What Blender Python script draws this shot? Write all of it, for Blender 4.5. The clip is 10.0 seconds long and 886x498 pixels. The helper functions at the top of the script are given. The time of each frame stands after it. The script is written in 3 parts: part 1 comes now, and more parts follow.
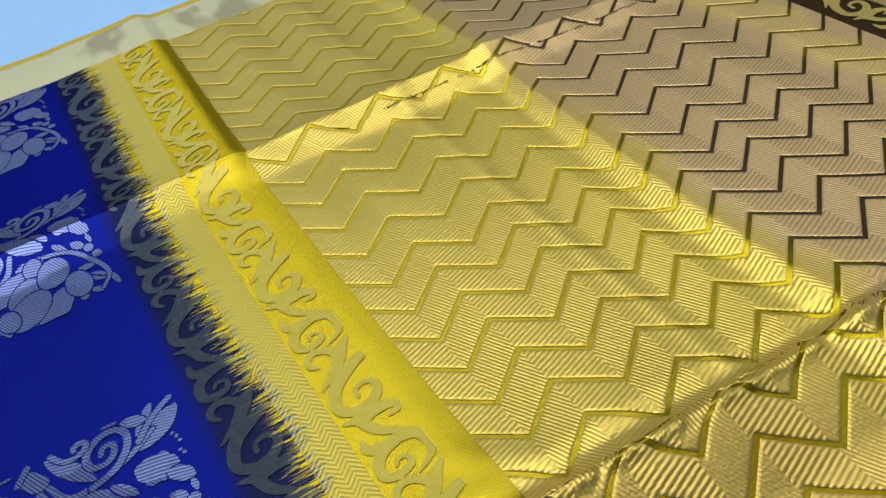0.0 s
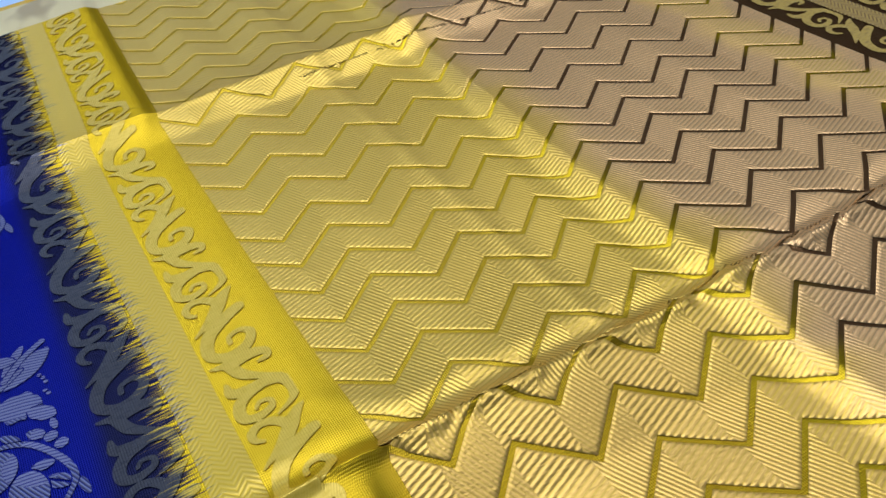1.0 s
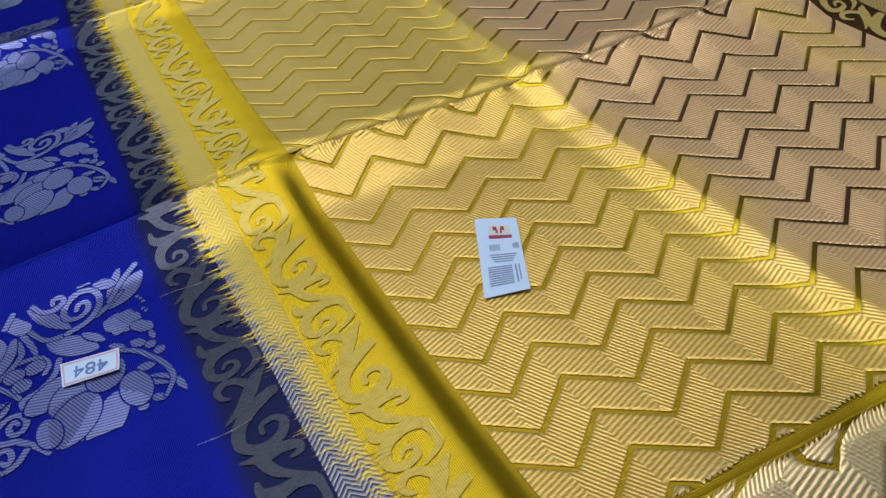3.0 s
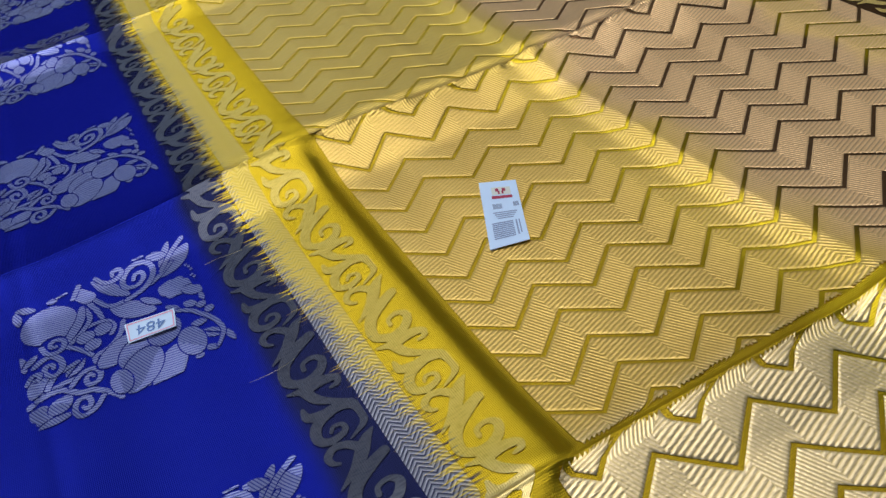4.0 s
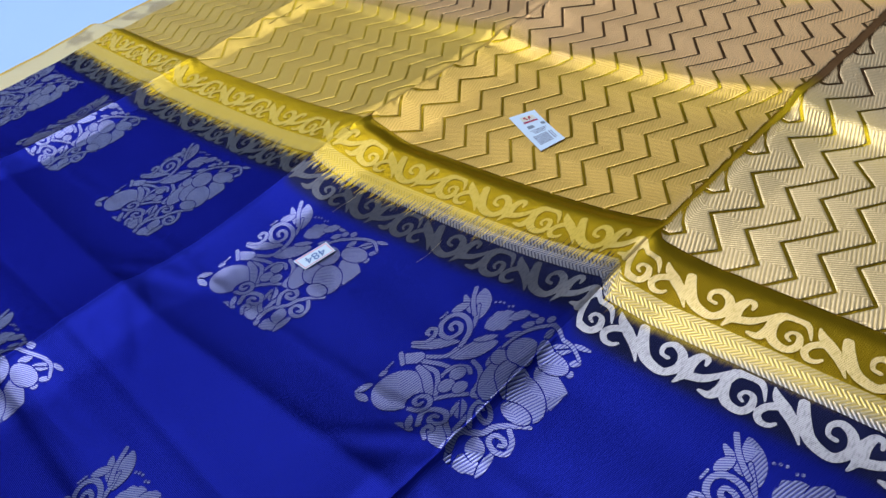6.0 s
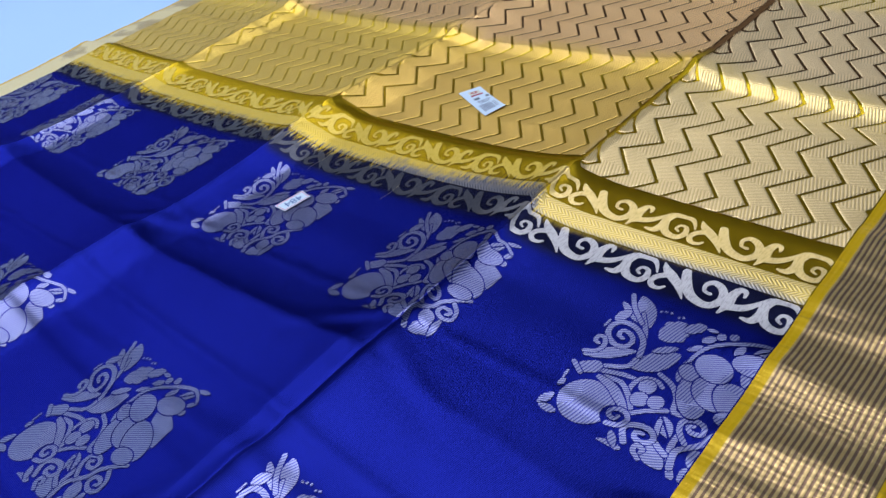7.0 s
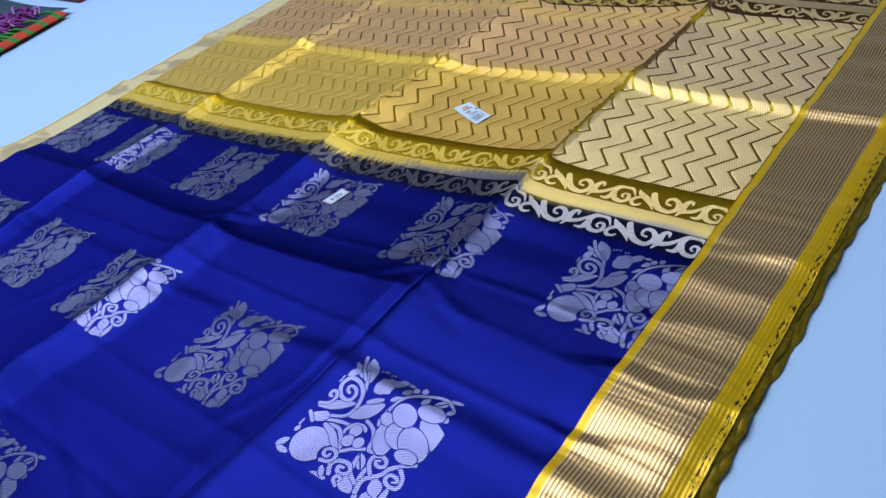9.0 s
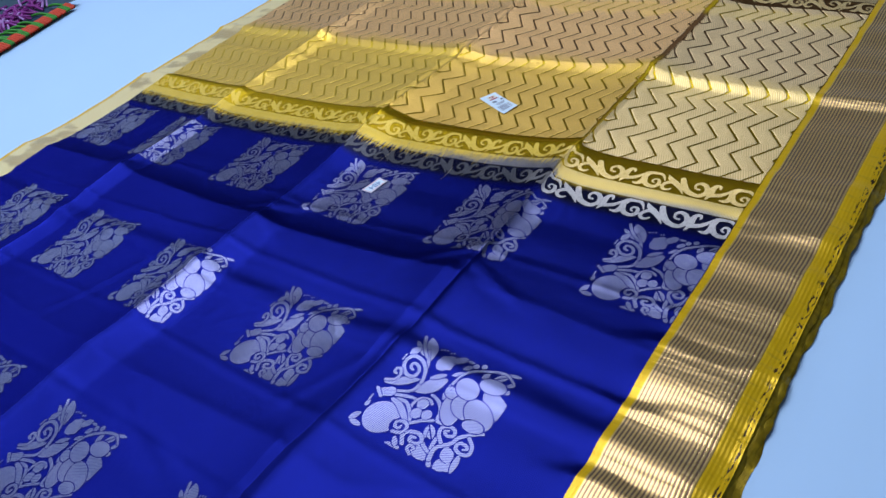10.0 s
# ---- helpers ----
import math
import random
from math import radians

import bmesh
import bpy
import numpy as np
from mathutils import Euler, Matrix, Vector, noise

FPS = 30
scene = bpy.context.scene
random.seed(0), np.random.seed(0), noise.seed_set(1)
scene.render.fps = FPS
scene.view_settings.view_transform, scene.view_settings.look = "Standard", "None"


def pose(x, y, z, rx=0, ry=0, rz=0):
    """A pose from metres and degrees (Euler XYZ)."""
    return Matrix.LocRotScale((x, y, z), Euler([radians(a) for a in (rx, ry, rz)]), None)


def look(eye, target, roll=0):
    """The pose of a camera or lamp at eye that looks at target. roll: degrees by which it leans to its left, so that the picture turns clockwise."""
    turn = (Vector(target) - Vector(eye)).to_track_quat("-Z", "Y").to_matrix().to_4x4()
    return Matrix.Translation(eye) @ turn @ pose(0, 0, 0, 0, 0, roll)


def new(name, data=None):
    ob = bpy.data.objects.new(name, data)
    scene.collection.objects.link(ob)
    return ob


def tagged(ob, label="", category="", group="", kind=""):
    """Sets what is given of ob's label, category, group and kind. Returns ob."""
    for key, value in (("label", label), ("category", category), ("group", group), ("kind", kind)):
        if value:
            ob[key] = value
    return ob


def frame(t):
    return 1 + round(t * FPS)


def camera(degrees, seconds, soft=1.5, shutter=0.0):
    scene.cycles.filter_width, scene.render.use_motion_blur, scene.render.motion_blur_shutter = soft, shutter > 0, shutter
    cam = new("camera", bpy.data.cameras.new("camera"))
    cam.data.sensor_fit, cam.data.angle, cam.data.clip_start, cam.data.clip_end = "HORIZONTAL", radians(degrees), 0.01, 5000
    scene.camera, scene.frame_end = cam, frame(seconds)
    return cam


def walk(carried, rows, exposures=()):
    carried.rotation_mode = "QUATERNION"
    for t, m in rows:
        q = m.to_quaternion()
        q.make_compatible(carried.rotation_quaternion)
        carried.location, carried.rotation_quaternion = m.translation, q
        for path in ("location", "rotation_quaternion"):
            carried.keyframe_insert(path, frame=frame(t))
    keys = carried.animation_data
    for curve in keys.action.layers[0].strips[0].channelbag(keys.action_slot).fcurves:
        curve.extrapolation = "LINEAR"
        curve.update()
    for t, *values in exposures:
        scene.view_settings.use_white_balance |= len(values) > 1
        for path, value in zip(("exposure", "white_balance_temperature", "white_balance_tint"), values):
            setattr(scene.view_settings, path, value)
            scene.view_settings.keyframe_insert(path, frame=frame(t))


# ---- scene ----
cam = camera(59.7, 10.0)
PATH = [
    (0, (-0.382, -0.069, 0.295), (-1.708, 0.505, -1.088), -9.9),
    (0.5, (-0.376, -0.05, 0.286), (-1.696, 0.571, -1.082), -8.0),
    (1, (-0.342, -0.04, 0.268), (-1.666, 0.592, -1.09), -6.5),
    (1.5, (-0.282, -0.036, 0.269), (-1.619, 0.585, -1.083), -5.8),
    (2, (-0.225, -0.043, 0.271), (-1.575, 0.554, -1.078), -5.9),
    (2.5, (-0.156, -0.052, 0.273), (-1.519, 0.508, -1.079), -6.8),
    (3, (-0.102, -0.06, 0.288), (-1.474, 0.465, -1.071), -8.1),
    (3.2, (-0.088, -0.061, 0.29), (-1.461, 0.449, -1.073), -8.8),
    (4.3, (-0.043, -0.09, 0.322), (-1.41, 0.402, -1.053), -13.3),
    (4.5, (-0.035, -0.1, 0.326), (-1.4, 0.415, -1.042), -14.0),
    (5, (-0.023, -0.154, 0.34), (-1.366, 0.452, -1.012), -15.0),
    (5.2, (-0.019, -0.186, 0.343), (-1.352, 0.459, -1.001), -15.5),
    (6.3, (0.045, -0.35, 0.37), (-1.195, 0.574, -0.899), -14.7),
    (6.5, (0.062, -0.361, 0.366), (-1.18, 0.587, -0.883), -14.4),
    (7, (0.128, -0.411, 0.355), (-1.126, 0.579, -0.847), -13.9),
    (7.5, (0.187, -0.461, 0.367), (-1.076, 0.563, -0.798), -13.7),
    (8, (0.228, -0.506, 0.384), (-1.026, 0.538, -0.772), -14.0),
    (8.5, (0.246, -0.537, 0.42), (-0.989, 0.516, -0.748), -14.8),
    (9, (0.245, -0.573, 0.465), (-0.964, 0.484, -0.727), -15.6),
    (9.5, (0.236, -0.604, 0.494), (-0.945, 0.45, -0.727), -16.0),
    (10, (0.224, -0.635, 0.509), (-0.939, 0.423, -0.727), -15.9),
]
walk(cam, [(t, look(eye, target, roll)) for t, eye, target, roll in PATH],
     exposures=[(0.0, -0.20, 6650, -2), (0.5, -0.20, 6600, 4), (1.0, -0.20, 6500, 11), (2.5, -0.30, 6550, 11), (5.0, -0.20, 6700, 12), (6.5, 0.10, 6700, 12), (8.0, 0.08, 6650, 10), (10.0, 0.08, 6650, 9)])

# ---- world and light ----
world = bpy.data.worlds.new("sky")
scene.world = world
world.use_nodes = True
sky = world.node_tree.nodes.new("ShaderNodeTexSky")
sky.sky_type, sky.sun_disc = "NISHITA", False
sky.sun_elevation, sky.sun_rotation = radians(40), radians(200)
world.node_tree.links.new(sky.outputs[0], world.node_tree.nodes["Background"].inputs[0])
world.node_tree.nodes["Background"].inputs[1].default_value = 0.1

TABLE = -0.014            # height of the white sheet under the saree
COOL = (0.74, 0.82, 1.0)


def area_lamp(name, place, target, sx, sy, watts, colour):
    data = bpy.data.lights.new(name, "AREA")
    data.shape, data.size, data.size_y, data.energy, data.color = "RECTANGLE", sx, sy, watts, colour
    ob = new(name, data)
    ob.matrix_world = look(place, target)
    return ob


area_lamp("ceiling_panel_light", (-1.0, 0.0, 2.2), (-1.0, 0.0, 0), 2.0, 1.5, 57, COOL)
area_lamp("window_daylight", (-2.93, -0.25, 1.55), (0, -0.2, 0.0), 1.6, 1.0, 8.0, (0.60, 0.77, 1.0))

# ---- materials ----


def material(name, rough=0.5, metal=0.0, colour=(0.5, 0.5, 0.5)):
    m = bpy.data.materials.new(name)
    m.use_nodes = True
    b = m.node_tree.nodes["Principled BSDF"]
    b.inputs["Roughness"].default_value = rough
    b.inputs["Metallic"].default_value = metal
    b.inputs["Base Color"].default_value = (*colour, 1)
    return m, b


class Net:
    """Short calls for node graphs."""

    def __init__(self, m):
        self.t = m.node_tree

    def put(self, socket, value):
        if isinstance(value, bpy.types.NodeSocket):
            self.t.links.new(value, socket)
        elif isinstance(value, tuple):
            socket.default_value = (*value, 1) if len(value) == 3 and socket.type == "RGBA" else value
        else:
            socket.default_value = value

    def math(self, op, a, b=0.0, c=0.0):
        n = self.t.nodes.new("ShaderNodeMath")
        n.operation = op
        for s, v in zip(n.inputs, (a, b, c)):
            self.put(s, v)
        return n.outputs[0]

    def step(self, v, lo, hi, a=0.0, b=1.0):
        n = self.t.nodes.new("ShaderNodeMapRange")
        n.interpolation_type = "SMOOTHSTEP"
        for s, x in zip(n.inputs, (v, lo, hi, a, b)):
            self.put(s, x)
        return n.outputs[0]

    def mix(self, f, a, b):
        n = self.t.nodes.new("ShaderNodeMix")
        n.data_type = "RGBA"
        self.put(n.inputs[0], f), self.put(n.inputs[6], a), self.put(n.inputs[7], b)
        return n.outputs[2]

    def uv(self):
        n = self.t.nodes.new("ShaderNodeUVMap")
        n.uv_map = "cloth"
        s = self.t.nodes.new("ShaderNodeSeparateXYZ")
        self.t.links.new(n.outputs[0], s.inputs[0])
        return s.outputs[0], s.outputs[1]

    def objxyz(self):
        n = self.t.nodes.new("ShaderNodeTexCoord")
        return n.outputs["Object"]

    def vec(self, x, y, z=0.0):
        n = self.t.nodes.new("ShaderNodeCombineXYZ")
        self.put(n.inputs[0], x), self.put(n.inputs[1], y), self.put(n.inputs[2], z)
        return n.outputs[0]

    def noise(self, vec, scale=1.0, detail=2.0, rough=0.5):
        n = self.t.nodes.new("ShaderNodeTexNoise")
        self.put(n.inputs["Vector"], vec)
        n.inputs["Scale"].default_value, n.inputs["Detail"].default_value, n.inputs["Roughness"].default_value = scale, detail, rough
        return n.outputs[0]

    def sine(self, v, period):
        return self.math("MULTIPLY_ADD", self.math("SINE", self.math("MULTIPLY", v, 2 * math.pi / period)), 0.5, 0.5)

    def bump(self, b, height, strength, distance):
        n = self.t.nodes.new("ShaderNodeBump")
        n.inputs["Strength"].default_value, n.inputs["Distance"].default_value = strength, distance
        self.put(n.inputs["Height"], height)
        self.put(b.inputs["Normal"], n.outputs[0])

    def ramp(self, v, points):
        """A value that follows (place, value) points along v, as a chain of straight steps."""
        out = points[0][1]
        for (a, p), (b, q) in zip(points, points[1:]):
            n = self.t.nodes.new("ShaderNodeMapRange")
            n.inputs[1].default_value, n.inputs[2].default_value = a, b
            n.inputs[3].default_value, n.inputs[4].default_value = 0.0, q - p
            self.put(n.inputs[0], v)
            out = self.math("ADD", out, n.outputs[0])
        return out

    def satin(self, b, strength, turn):
        """Threads that all run one way: the gloss spreads across them."""
        t = self.t.nodes.new("ShaderNodeTangent")
        t.direction_type, t.uv_map = "UV_MAP", "cloth"
        self.put(b.inputs["Tangent"], t.outputs[0])
        b.inputs["Anisotropic"].default_value, b.inputs["Anisotropic Rotation"].default_value = strength, turn

    def scaled(self, a, f):
        return self.math("MULTIPLY", a, f)


BLUE, NAVY = (0.0065, 0.0115, 0.180), (0.012, 0.014, 0.045)
YELLOW, OLIVE, GOLDEN, BROWN = (0.74, 0.49, 0.016), (0.46, 0.28, 0.010), (0.62, 0.40, 0.022), (0.25, 0.130, 0.052)


def dye(n, u, v):
    """The dyed ground of the cloth: blue body, dark band, yellow with a feathered edge. Also a brown end and olive by
    panel.
    """
    streak = n.noise(n.vec(n.scaled(u, 760), n.scaled(v, 45)), 1, 4, 0.6)
    drift = n.noise(n.vec(n.scaled(u, 9), 3.1), 1, 1)
    shift = n.ramp(u, ((-1.1, 0.005), (-0.52, 0.004), (-0.495, -0.002), (-0.42, -0.002), (-0.30, -0.010), (-0.21, -0.016), (-0.19, 0.0), (0.0, 0.0)))
    edge = n.math("ADD", n.math("ADD", v, shift), n.math("ADD", n.math("MULTIPLY", n.math("SUBTRACT", streak, 0.5), n.step(u, -0.21, -0.17, 0.066, 0.006)), n.math("MULTIPLY_ADD", drift, 0.030, -0.015)))
    body = n.mix(n.step(n.math("ADD", v, n.math("MULTIPLY_ADD", drift, 0.01, -0.005)), -0.092, -0.078), BLUE, NAVY)
    n.yellow = n.step(edge, -0.058, -0.045)
    # the yellow goes golden left and olive right, stepping at the creases
    olive = n.math("MULTIPLY", n.step(v, 0.004, 0.012), n.step(v, 0.13, 0.165, 1.0, 0.0))
    last = n.math("MULTIPLY", n.step(u, -0.205, -0.185), n.step(v, -0.036, -0.032))
    middle = n.math("MULTIPLY", n.step(v, -0.05, -0.03), n.step(u, -0.51, -0.48, 0.5, 0.65))
    olive = n.math("MAXIMUM", olive, n.math("MULTIPLY", n.math("MAXIMUM", last, middle), n.step(v, 0.13, 0.165, 1.0, 0.0)))
    c = n.mix(n.yellow, body, n.mix(olive, YELLOW, n.mix(n.step(u, -0.53, -0.48), GOLDEN, OLIVE)))
    # brown and yellow bars at the far end
    wander = n.math("MULTIPLY_ADD", n.noise(n.vec(n.scaled(u, 30), n.scaled(v, 12)), 1, 2), 0.05, -0.025)
    far = n.math("ADD", v, wander)
    c = n.mix(n.step(far, 0.185, 0.225), c, BROWN)
    c = n.mix(n.math("MULTIPLY", n.step(far, 0.345, 0.365), n.step(far, 0.385, 0.40, 1.0, 0.0)), c, YELLOW)
    return c


def silk_ground():
    m, b = material("dyed_silk", 0.40, 0.45)
    n = Net(m)
    u, v = n.uv()
    c = dye(n, u, v)
    cloud = n.noise(n.vec(n.scaled(u, 14), n.scaled(v, 14)), 1, 3)
    c = n.mix(n.math("MULTIPLY_ADD", cloud, 0.35, -0.05), c, n.mix(0.5, c, (0.0, 0.0, 0.02)))
    n.put(b.inputs["Base Color"], c)
    n.put(b.inputs["Metallic"], n.step(v, -0.09, -0.05, 0.95, 0.90))
    n.put(b.inputs["Specular Tint"], n.mix(0.75, (1.0, 1.0, 1.0), c))
    n.satin(b, 0.68, 0.0)
    weave = n.math("ADD", n.sine(u, 0.0011), n.sine(v, 0.0009))
    n.bump(b, n.math("ADD", n.scaled(weave, 0.25), n.noise(n.vec(n.scaled(u, 60), n.scaled(v, 60)), 1, 4)), 0.25, 0.0012)
    return m


PERIOD, SWING, ZV = 0.0514, 0.0104, 0.0300
LINE_K = (-46, -29, -26, -23, -22, -14, -8, -5, 0, 3)
LINE_X = (-1.176, -0.7418, -0.6561, -0.5838, -0.5593, -0.3572, -0.2107, -0.140, -0.027, 0.041)


def zari_zigzag():
    """Gold weave of the zigzag bands: ribs across one leg of the zigzag, fine lines on the other."""
    m, b = material("gold_zari_weave", 0.36, 0.70)
    n = Net(m)
    u, v = n.uv()
    phase = n.math("FRACT", n.math("DIVIDE", n.math("SUBTRACT", v, ZV), PERIOD))
    leg = n.math("LESS_THAN", phase, 0.5)
    ribs = n.sine(n.math("ADD", u, n.scaled(v, 0.35)), 0.0026)
    fine = n.sine(n.math("SUBTRACT", v, n.scaled(u, 0.5)), 0.0022)
    hatch = n.math("ADD", n.math("MULTIPLY", leg, fine), n.math("MULTIPLY", n.math("SUBTRACT", 1.0, leg), ribs))
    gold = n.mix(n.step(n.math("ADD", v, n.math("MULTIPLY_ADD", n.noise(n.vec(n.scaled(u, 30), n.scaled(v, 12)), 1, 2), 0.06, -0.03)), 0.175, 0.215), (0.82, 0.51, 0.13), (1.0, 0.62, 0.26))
    # panels catch light differently; their sheen is painted in: yellower left, creamier right
    left_sheen = n.math("MULTIPLY", n.step(u, -0.48, -0.53), n.step(v, 0.21, 0.17))
    gold = n.mix(left_sheen, gold, (0.86, 0.57, 0.12))
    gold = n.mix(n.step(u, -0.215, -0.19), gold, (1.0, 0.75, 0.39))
    under = dye(n, u, v)
    gap = n.math("MULTIPLY", n.step(hatch, 0.40, 0.05), n.math("MULTIPLY_ADD", leg, 0.03, 0.46))
    grain = n.noise(n.vec(n.scaled(u, 900), n.scaled(v, 260)), 1, 2)
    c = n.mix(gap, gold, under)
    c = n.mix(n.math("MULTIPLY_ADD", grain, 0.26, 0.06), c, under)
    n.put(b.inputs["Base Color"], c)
    n.put(b.inputs["Roughness"], n.math("MULTIPLY_ADD", grain, 0.15, 0.33))
    n.satin(b, 0.7, 0.25)
    n.bump(b, n.math("ADD", hatch, n.scaled(grain, 1.6)), 0.32, 0.0005)
    return m


def zari_figure(name, colour, metal=0.97, period=0.0017, tilt=-0.55, gap=0.75):
    m, b = material(name, 0.34, metal)
    n = Net(m)
    u, v = n.uv()
    big = n.noise(n.vec(n.scaled(u, 40), n.scaled(v, 40)), 1, 0)
    other = n.math("GREATER_THAN", n.noise(n.vec(n.scaled(u, 26), n.scaled(v, 26), 7.0), 1, 0), 0.5)
    first = n.sine(n.math("ADD", n.math("ADD", v, n.scaled(u, tilt)), n.scaled(big, 0.004)), period)
    cross = n.sine(n.math("ADD", n.math("SUBTRACT", u, n.scaled(v, 0.25)), n.scaled(big, 0.004)), period * 1.1)
    hatch = n.math("ADD", n.math("MULTIPLY", other, first), n.math("MULTIPLY", n.math("SUBTRACT", 1.0, other), cross))
    n.satin(b, 0.6, 0.25)
    under = dye(n, u, v)
    c = n.mix(n.math("MULTIPLY", n.step(hatch, 0.50, 0.15), gap), n.mix(0.32, colour, under), under)
    n.put(b.inputs["Base Color"], c)
    n.bump(b, hatch, 0.25, 0.0004)
    return m


def zari_scroll():
    m, b = material("scroll_zari", 0.42, 0.97)
    n = Net(m)
    u, v = n.uv()
    grain = n.noise(n.vec(n.scaled(u, 900), n.scaled(v, 200)), 1, 2)
    under = dye(n, u, v)
    # left of the last crease, weaker reflection is painted as darker, yellower, duller zari
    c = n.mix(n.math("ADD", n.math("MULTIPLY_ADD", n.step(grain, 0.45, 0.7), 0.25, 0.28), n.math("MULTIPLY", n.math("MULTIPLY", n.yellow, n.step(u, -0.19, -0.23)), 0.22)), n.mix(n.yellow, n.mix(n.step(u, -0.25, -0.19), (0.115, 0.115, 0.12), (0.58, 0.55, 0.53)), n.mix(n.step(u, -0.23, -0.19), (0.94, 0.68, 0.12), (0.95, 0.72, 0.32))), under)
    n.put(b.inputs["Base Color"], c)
    n.satin(b, 0.6, 0.25)
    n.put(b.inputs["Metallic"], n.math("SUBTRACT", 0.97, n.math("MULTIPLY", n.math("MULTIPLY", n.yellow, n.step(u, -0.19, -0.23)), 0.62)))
    n.bump(b, n.math("ADD", n.sine(v, 0.0011), grain), 0.25, 0.0004)
    return m


def zari_herringbone():
    m, b = material("herringbone_zari", 0.42, 0.92)
    n = Net(m)
    u, v = n.uv()
    w = n.math("PINGPONG", n.math("ADD", v, 0.0530), 0.0048)
    hatch = n.sine(n.math("ADD", u, n.scaled(w, 1.0)), 0.0030)
    under = dye(n, u, v)
    # panel reflection put into the colour: more ground and yellower zari left of -0.2
    c = n.mix(n.math("ADD", n.scaled(n.step(hatch, 0.50, 0.12), 0.40), n.step(u, -0.21, -0.19, 0.52, 0.30)), n.mix(n.yellow, (0.50, 0.47, 0.45), n.mix(n.step(u, -0.23, -0.19), (0.86, 0.62, 0.14), (0.80, 0.62, 0.30))), under)
    n.put(b.inputs["Base Color"], c)
    n.put(b.inputs["Metallic"], n.math("SUBTRACT", 0.92, n.math("MULTIPLY", n.math("MULTIPLY", n.yellow, n.step(u, -0.19, -0.23)), 0.52)))
    n.satin(b, 0.6, 0.25)
    n.bump(b, hatch, 0.3, 0.0005)
    return m


def border_zari():
    """Wide selvedge border: gold band with fine lengthwise lines between yellow silk edges."""
    m, b = material("border_zari", 0.37, 0.75)
    n = Net(m)
    u, v = n.uv()
    lines = n.sine(u, 0.0033)
    gold = n.mix(n.step(lines, 0.58, 0.30), (0.90, 0.62, 0.24), (0.30, 0.175, 0.105))
    silk = (0.78, 0.47, 0.004)
    edge = n.math("MAXIMUM", n.step(u, 0.0075, 0.0065), n.step(u, 0.0775, 0.0785))
    c = n.mix(edge, gold, silk)
    wear = n.noise(n.vec(n.scaled(u, 40), n.scaled(v, 220)), 1, 3)
    speck = n.math("MULTIPLY", n.step(n.noise(n.vec(n.scaled(u, 500), n.scaled(v, 130)), 1, 2), 0.54, 0.58), n.math("MULTIPLY", n.step(u, 0.089, 0.091), n.step(u, 0.0955, 0.0945)))
    n.put(b.inputs["Base Color"], n.mix(speck, n.mix(n.math("MULTIPLY", n.step(wear, 0.55, 0.8), 0.35), c, (0.16, 0.10, 0.04)), (0.05, 0.025, 0.01)))
    n.satin(b, 0.6, 0.0)
    n.put(b.inputs["Metallic"], n.math("MULTIPLY_ADD", edge, -0.45, 0.85))
    n.bump(b, n.math("ADD", n.math("MULTIPLY", lines, 0.6), n.scaled(wear, 1.5)), 0.4, 0.0008)
    return m


def left_border_zari():
    m, b = material("narrow_border_zari", 0.42, 0.30)
    n = Net(m)
    u, v = n.uv()
    silk = n.step(u, -1.098, -1.0995)
    patch = n.noise(n.vec(n.scaled(u, 10), n.scaled(v, 22)), 1, 2)
    cream = n.mix(n.step(patch, 0.5, 0.62), (0.80, 0.66, 0.33), (0.50, 0.38, 0.18))
    n.put(b.inputs["Base Color"], n.mix(silk, cream, (0.78, 0.47, 0.004)))
    n.bump(b, n.math("ADD", n.sine(u, 0.0025), n.noise(n.vec(n.scaled(u, 200), n.scaled(v, 60)), 1, 3)), 0.3, 0.0008)
    return m


def plain(name, colour, rough, metal=0.0, vary=0.15, scale=60.0, relief=0.0005):
    m, b = material(name, rough, metal)
    n = Net(m)
    p = n.objxyz()
    f = n.noise(p, scale, 4)
    dark = tuple(c * (1 - 2 * vary) for c in colour)
    n.put(b.inputs["Base Color"], n.mix(f, colour, dark))
    n.bump(b, n.noise(p, scale * 6, 3), 0.3, relief)
    return m


SILK = silk_ground()
ZIGZAG = zari_zigzag()
SILVER = zari_figure("silver_zari", (0.29, 0.30, 0.41))
SCROLL = zari_scroll()
HERRING = zari_herringbone()
BORDER = border_zari()
LEFT = left_border_zari()
EDGE = plain("yellow_silk_edge", (0.58, 0.38, 0.012), 0.35, 0.6, 0.45, 150)
SHEET = plain("white_sheet", (0.44, 0.66, 0.93), 0.55, 0, 0.02, 6)
WALL = plain("painted_wall", (0.55, 0.55, 0.56), 0.8, 0, 0.04, 4)
PAPER = plain("white_paper", (0.66, 0.80, 0.90), 0.45, 0, 0.03, 200, 0.0001)
GREYINK = plain("grey_print", (0.36, 0.42, 0.55), 0.6, 0, 0.3, 900, 0.00005)
REDINK = plain("red_print", (0.42, 0.02, 0.05), 0.5, 0, 0.05, 300, 0.00005)
CREAM = plain("cream_print", (0.75, 0.74, 0.58), 0.5, 0, 0.05, 300, 0.00005)
PINK = plain("pink_print", (0.86, 0.36, 0.44), 0.5, 0, 0.05, 300, 0.00005)
INK = plain("blue_pen_ink", (0.14, 0.26, 0.52), 0.5, 0, 0.1, 300, 0.00005)
FOIL, _ = material("hologram_foil", 0.25, 0.8, (0.75, 0.85, 0.95))
THREAD = plain("gold_thread", (0.55, 0.45, 0.25), 0.4, 0.5)
PURPLE = plain("purple_yarn", (0.22, 0.01, 0.22), 0.6)
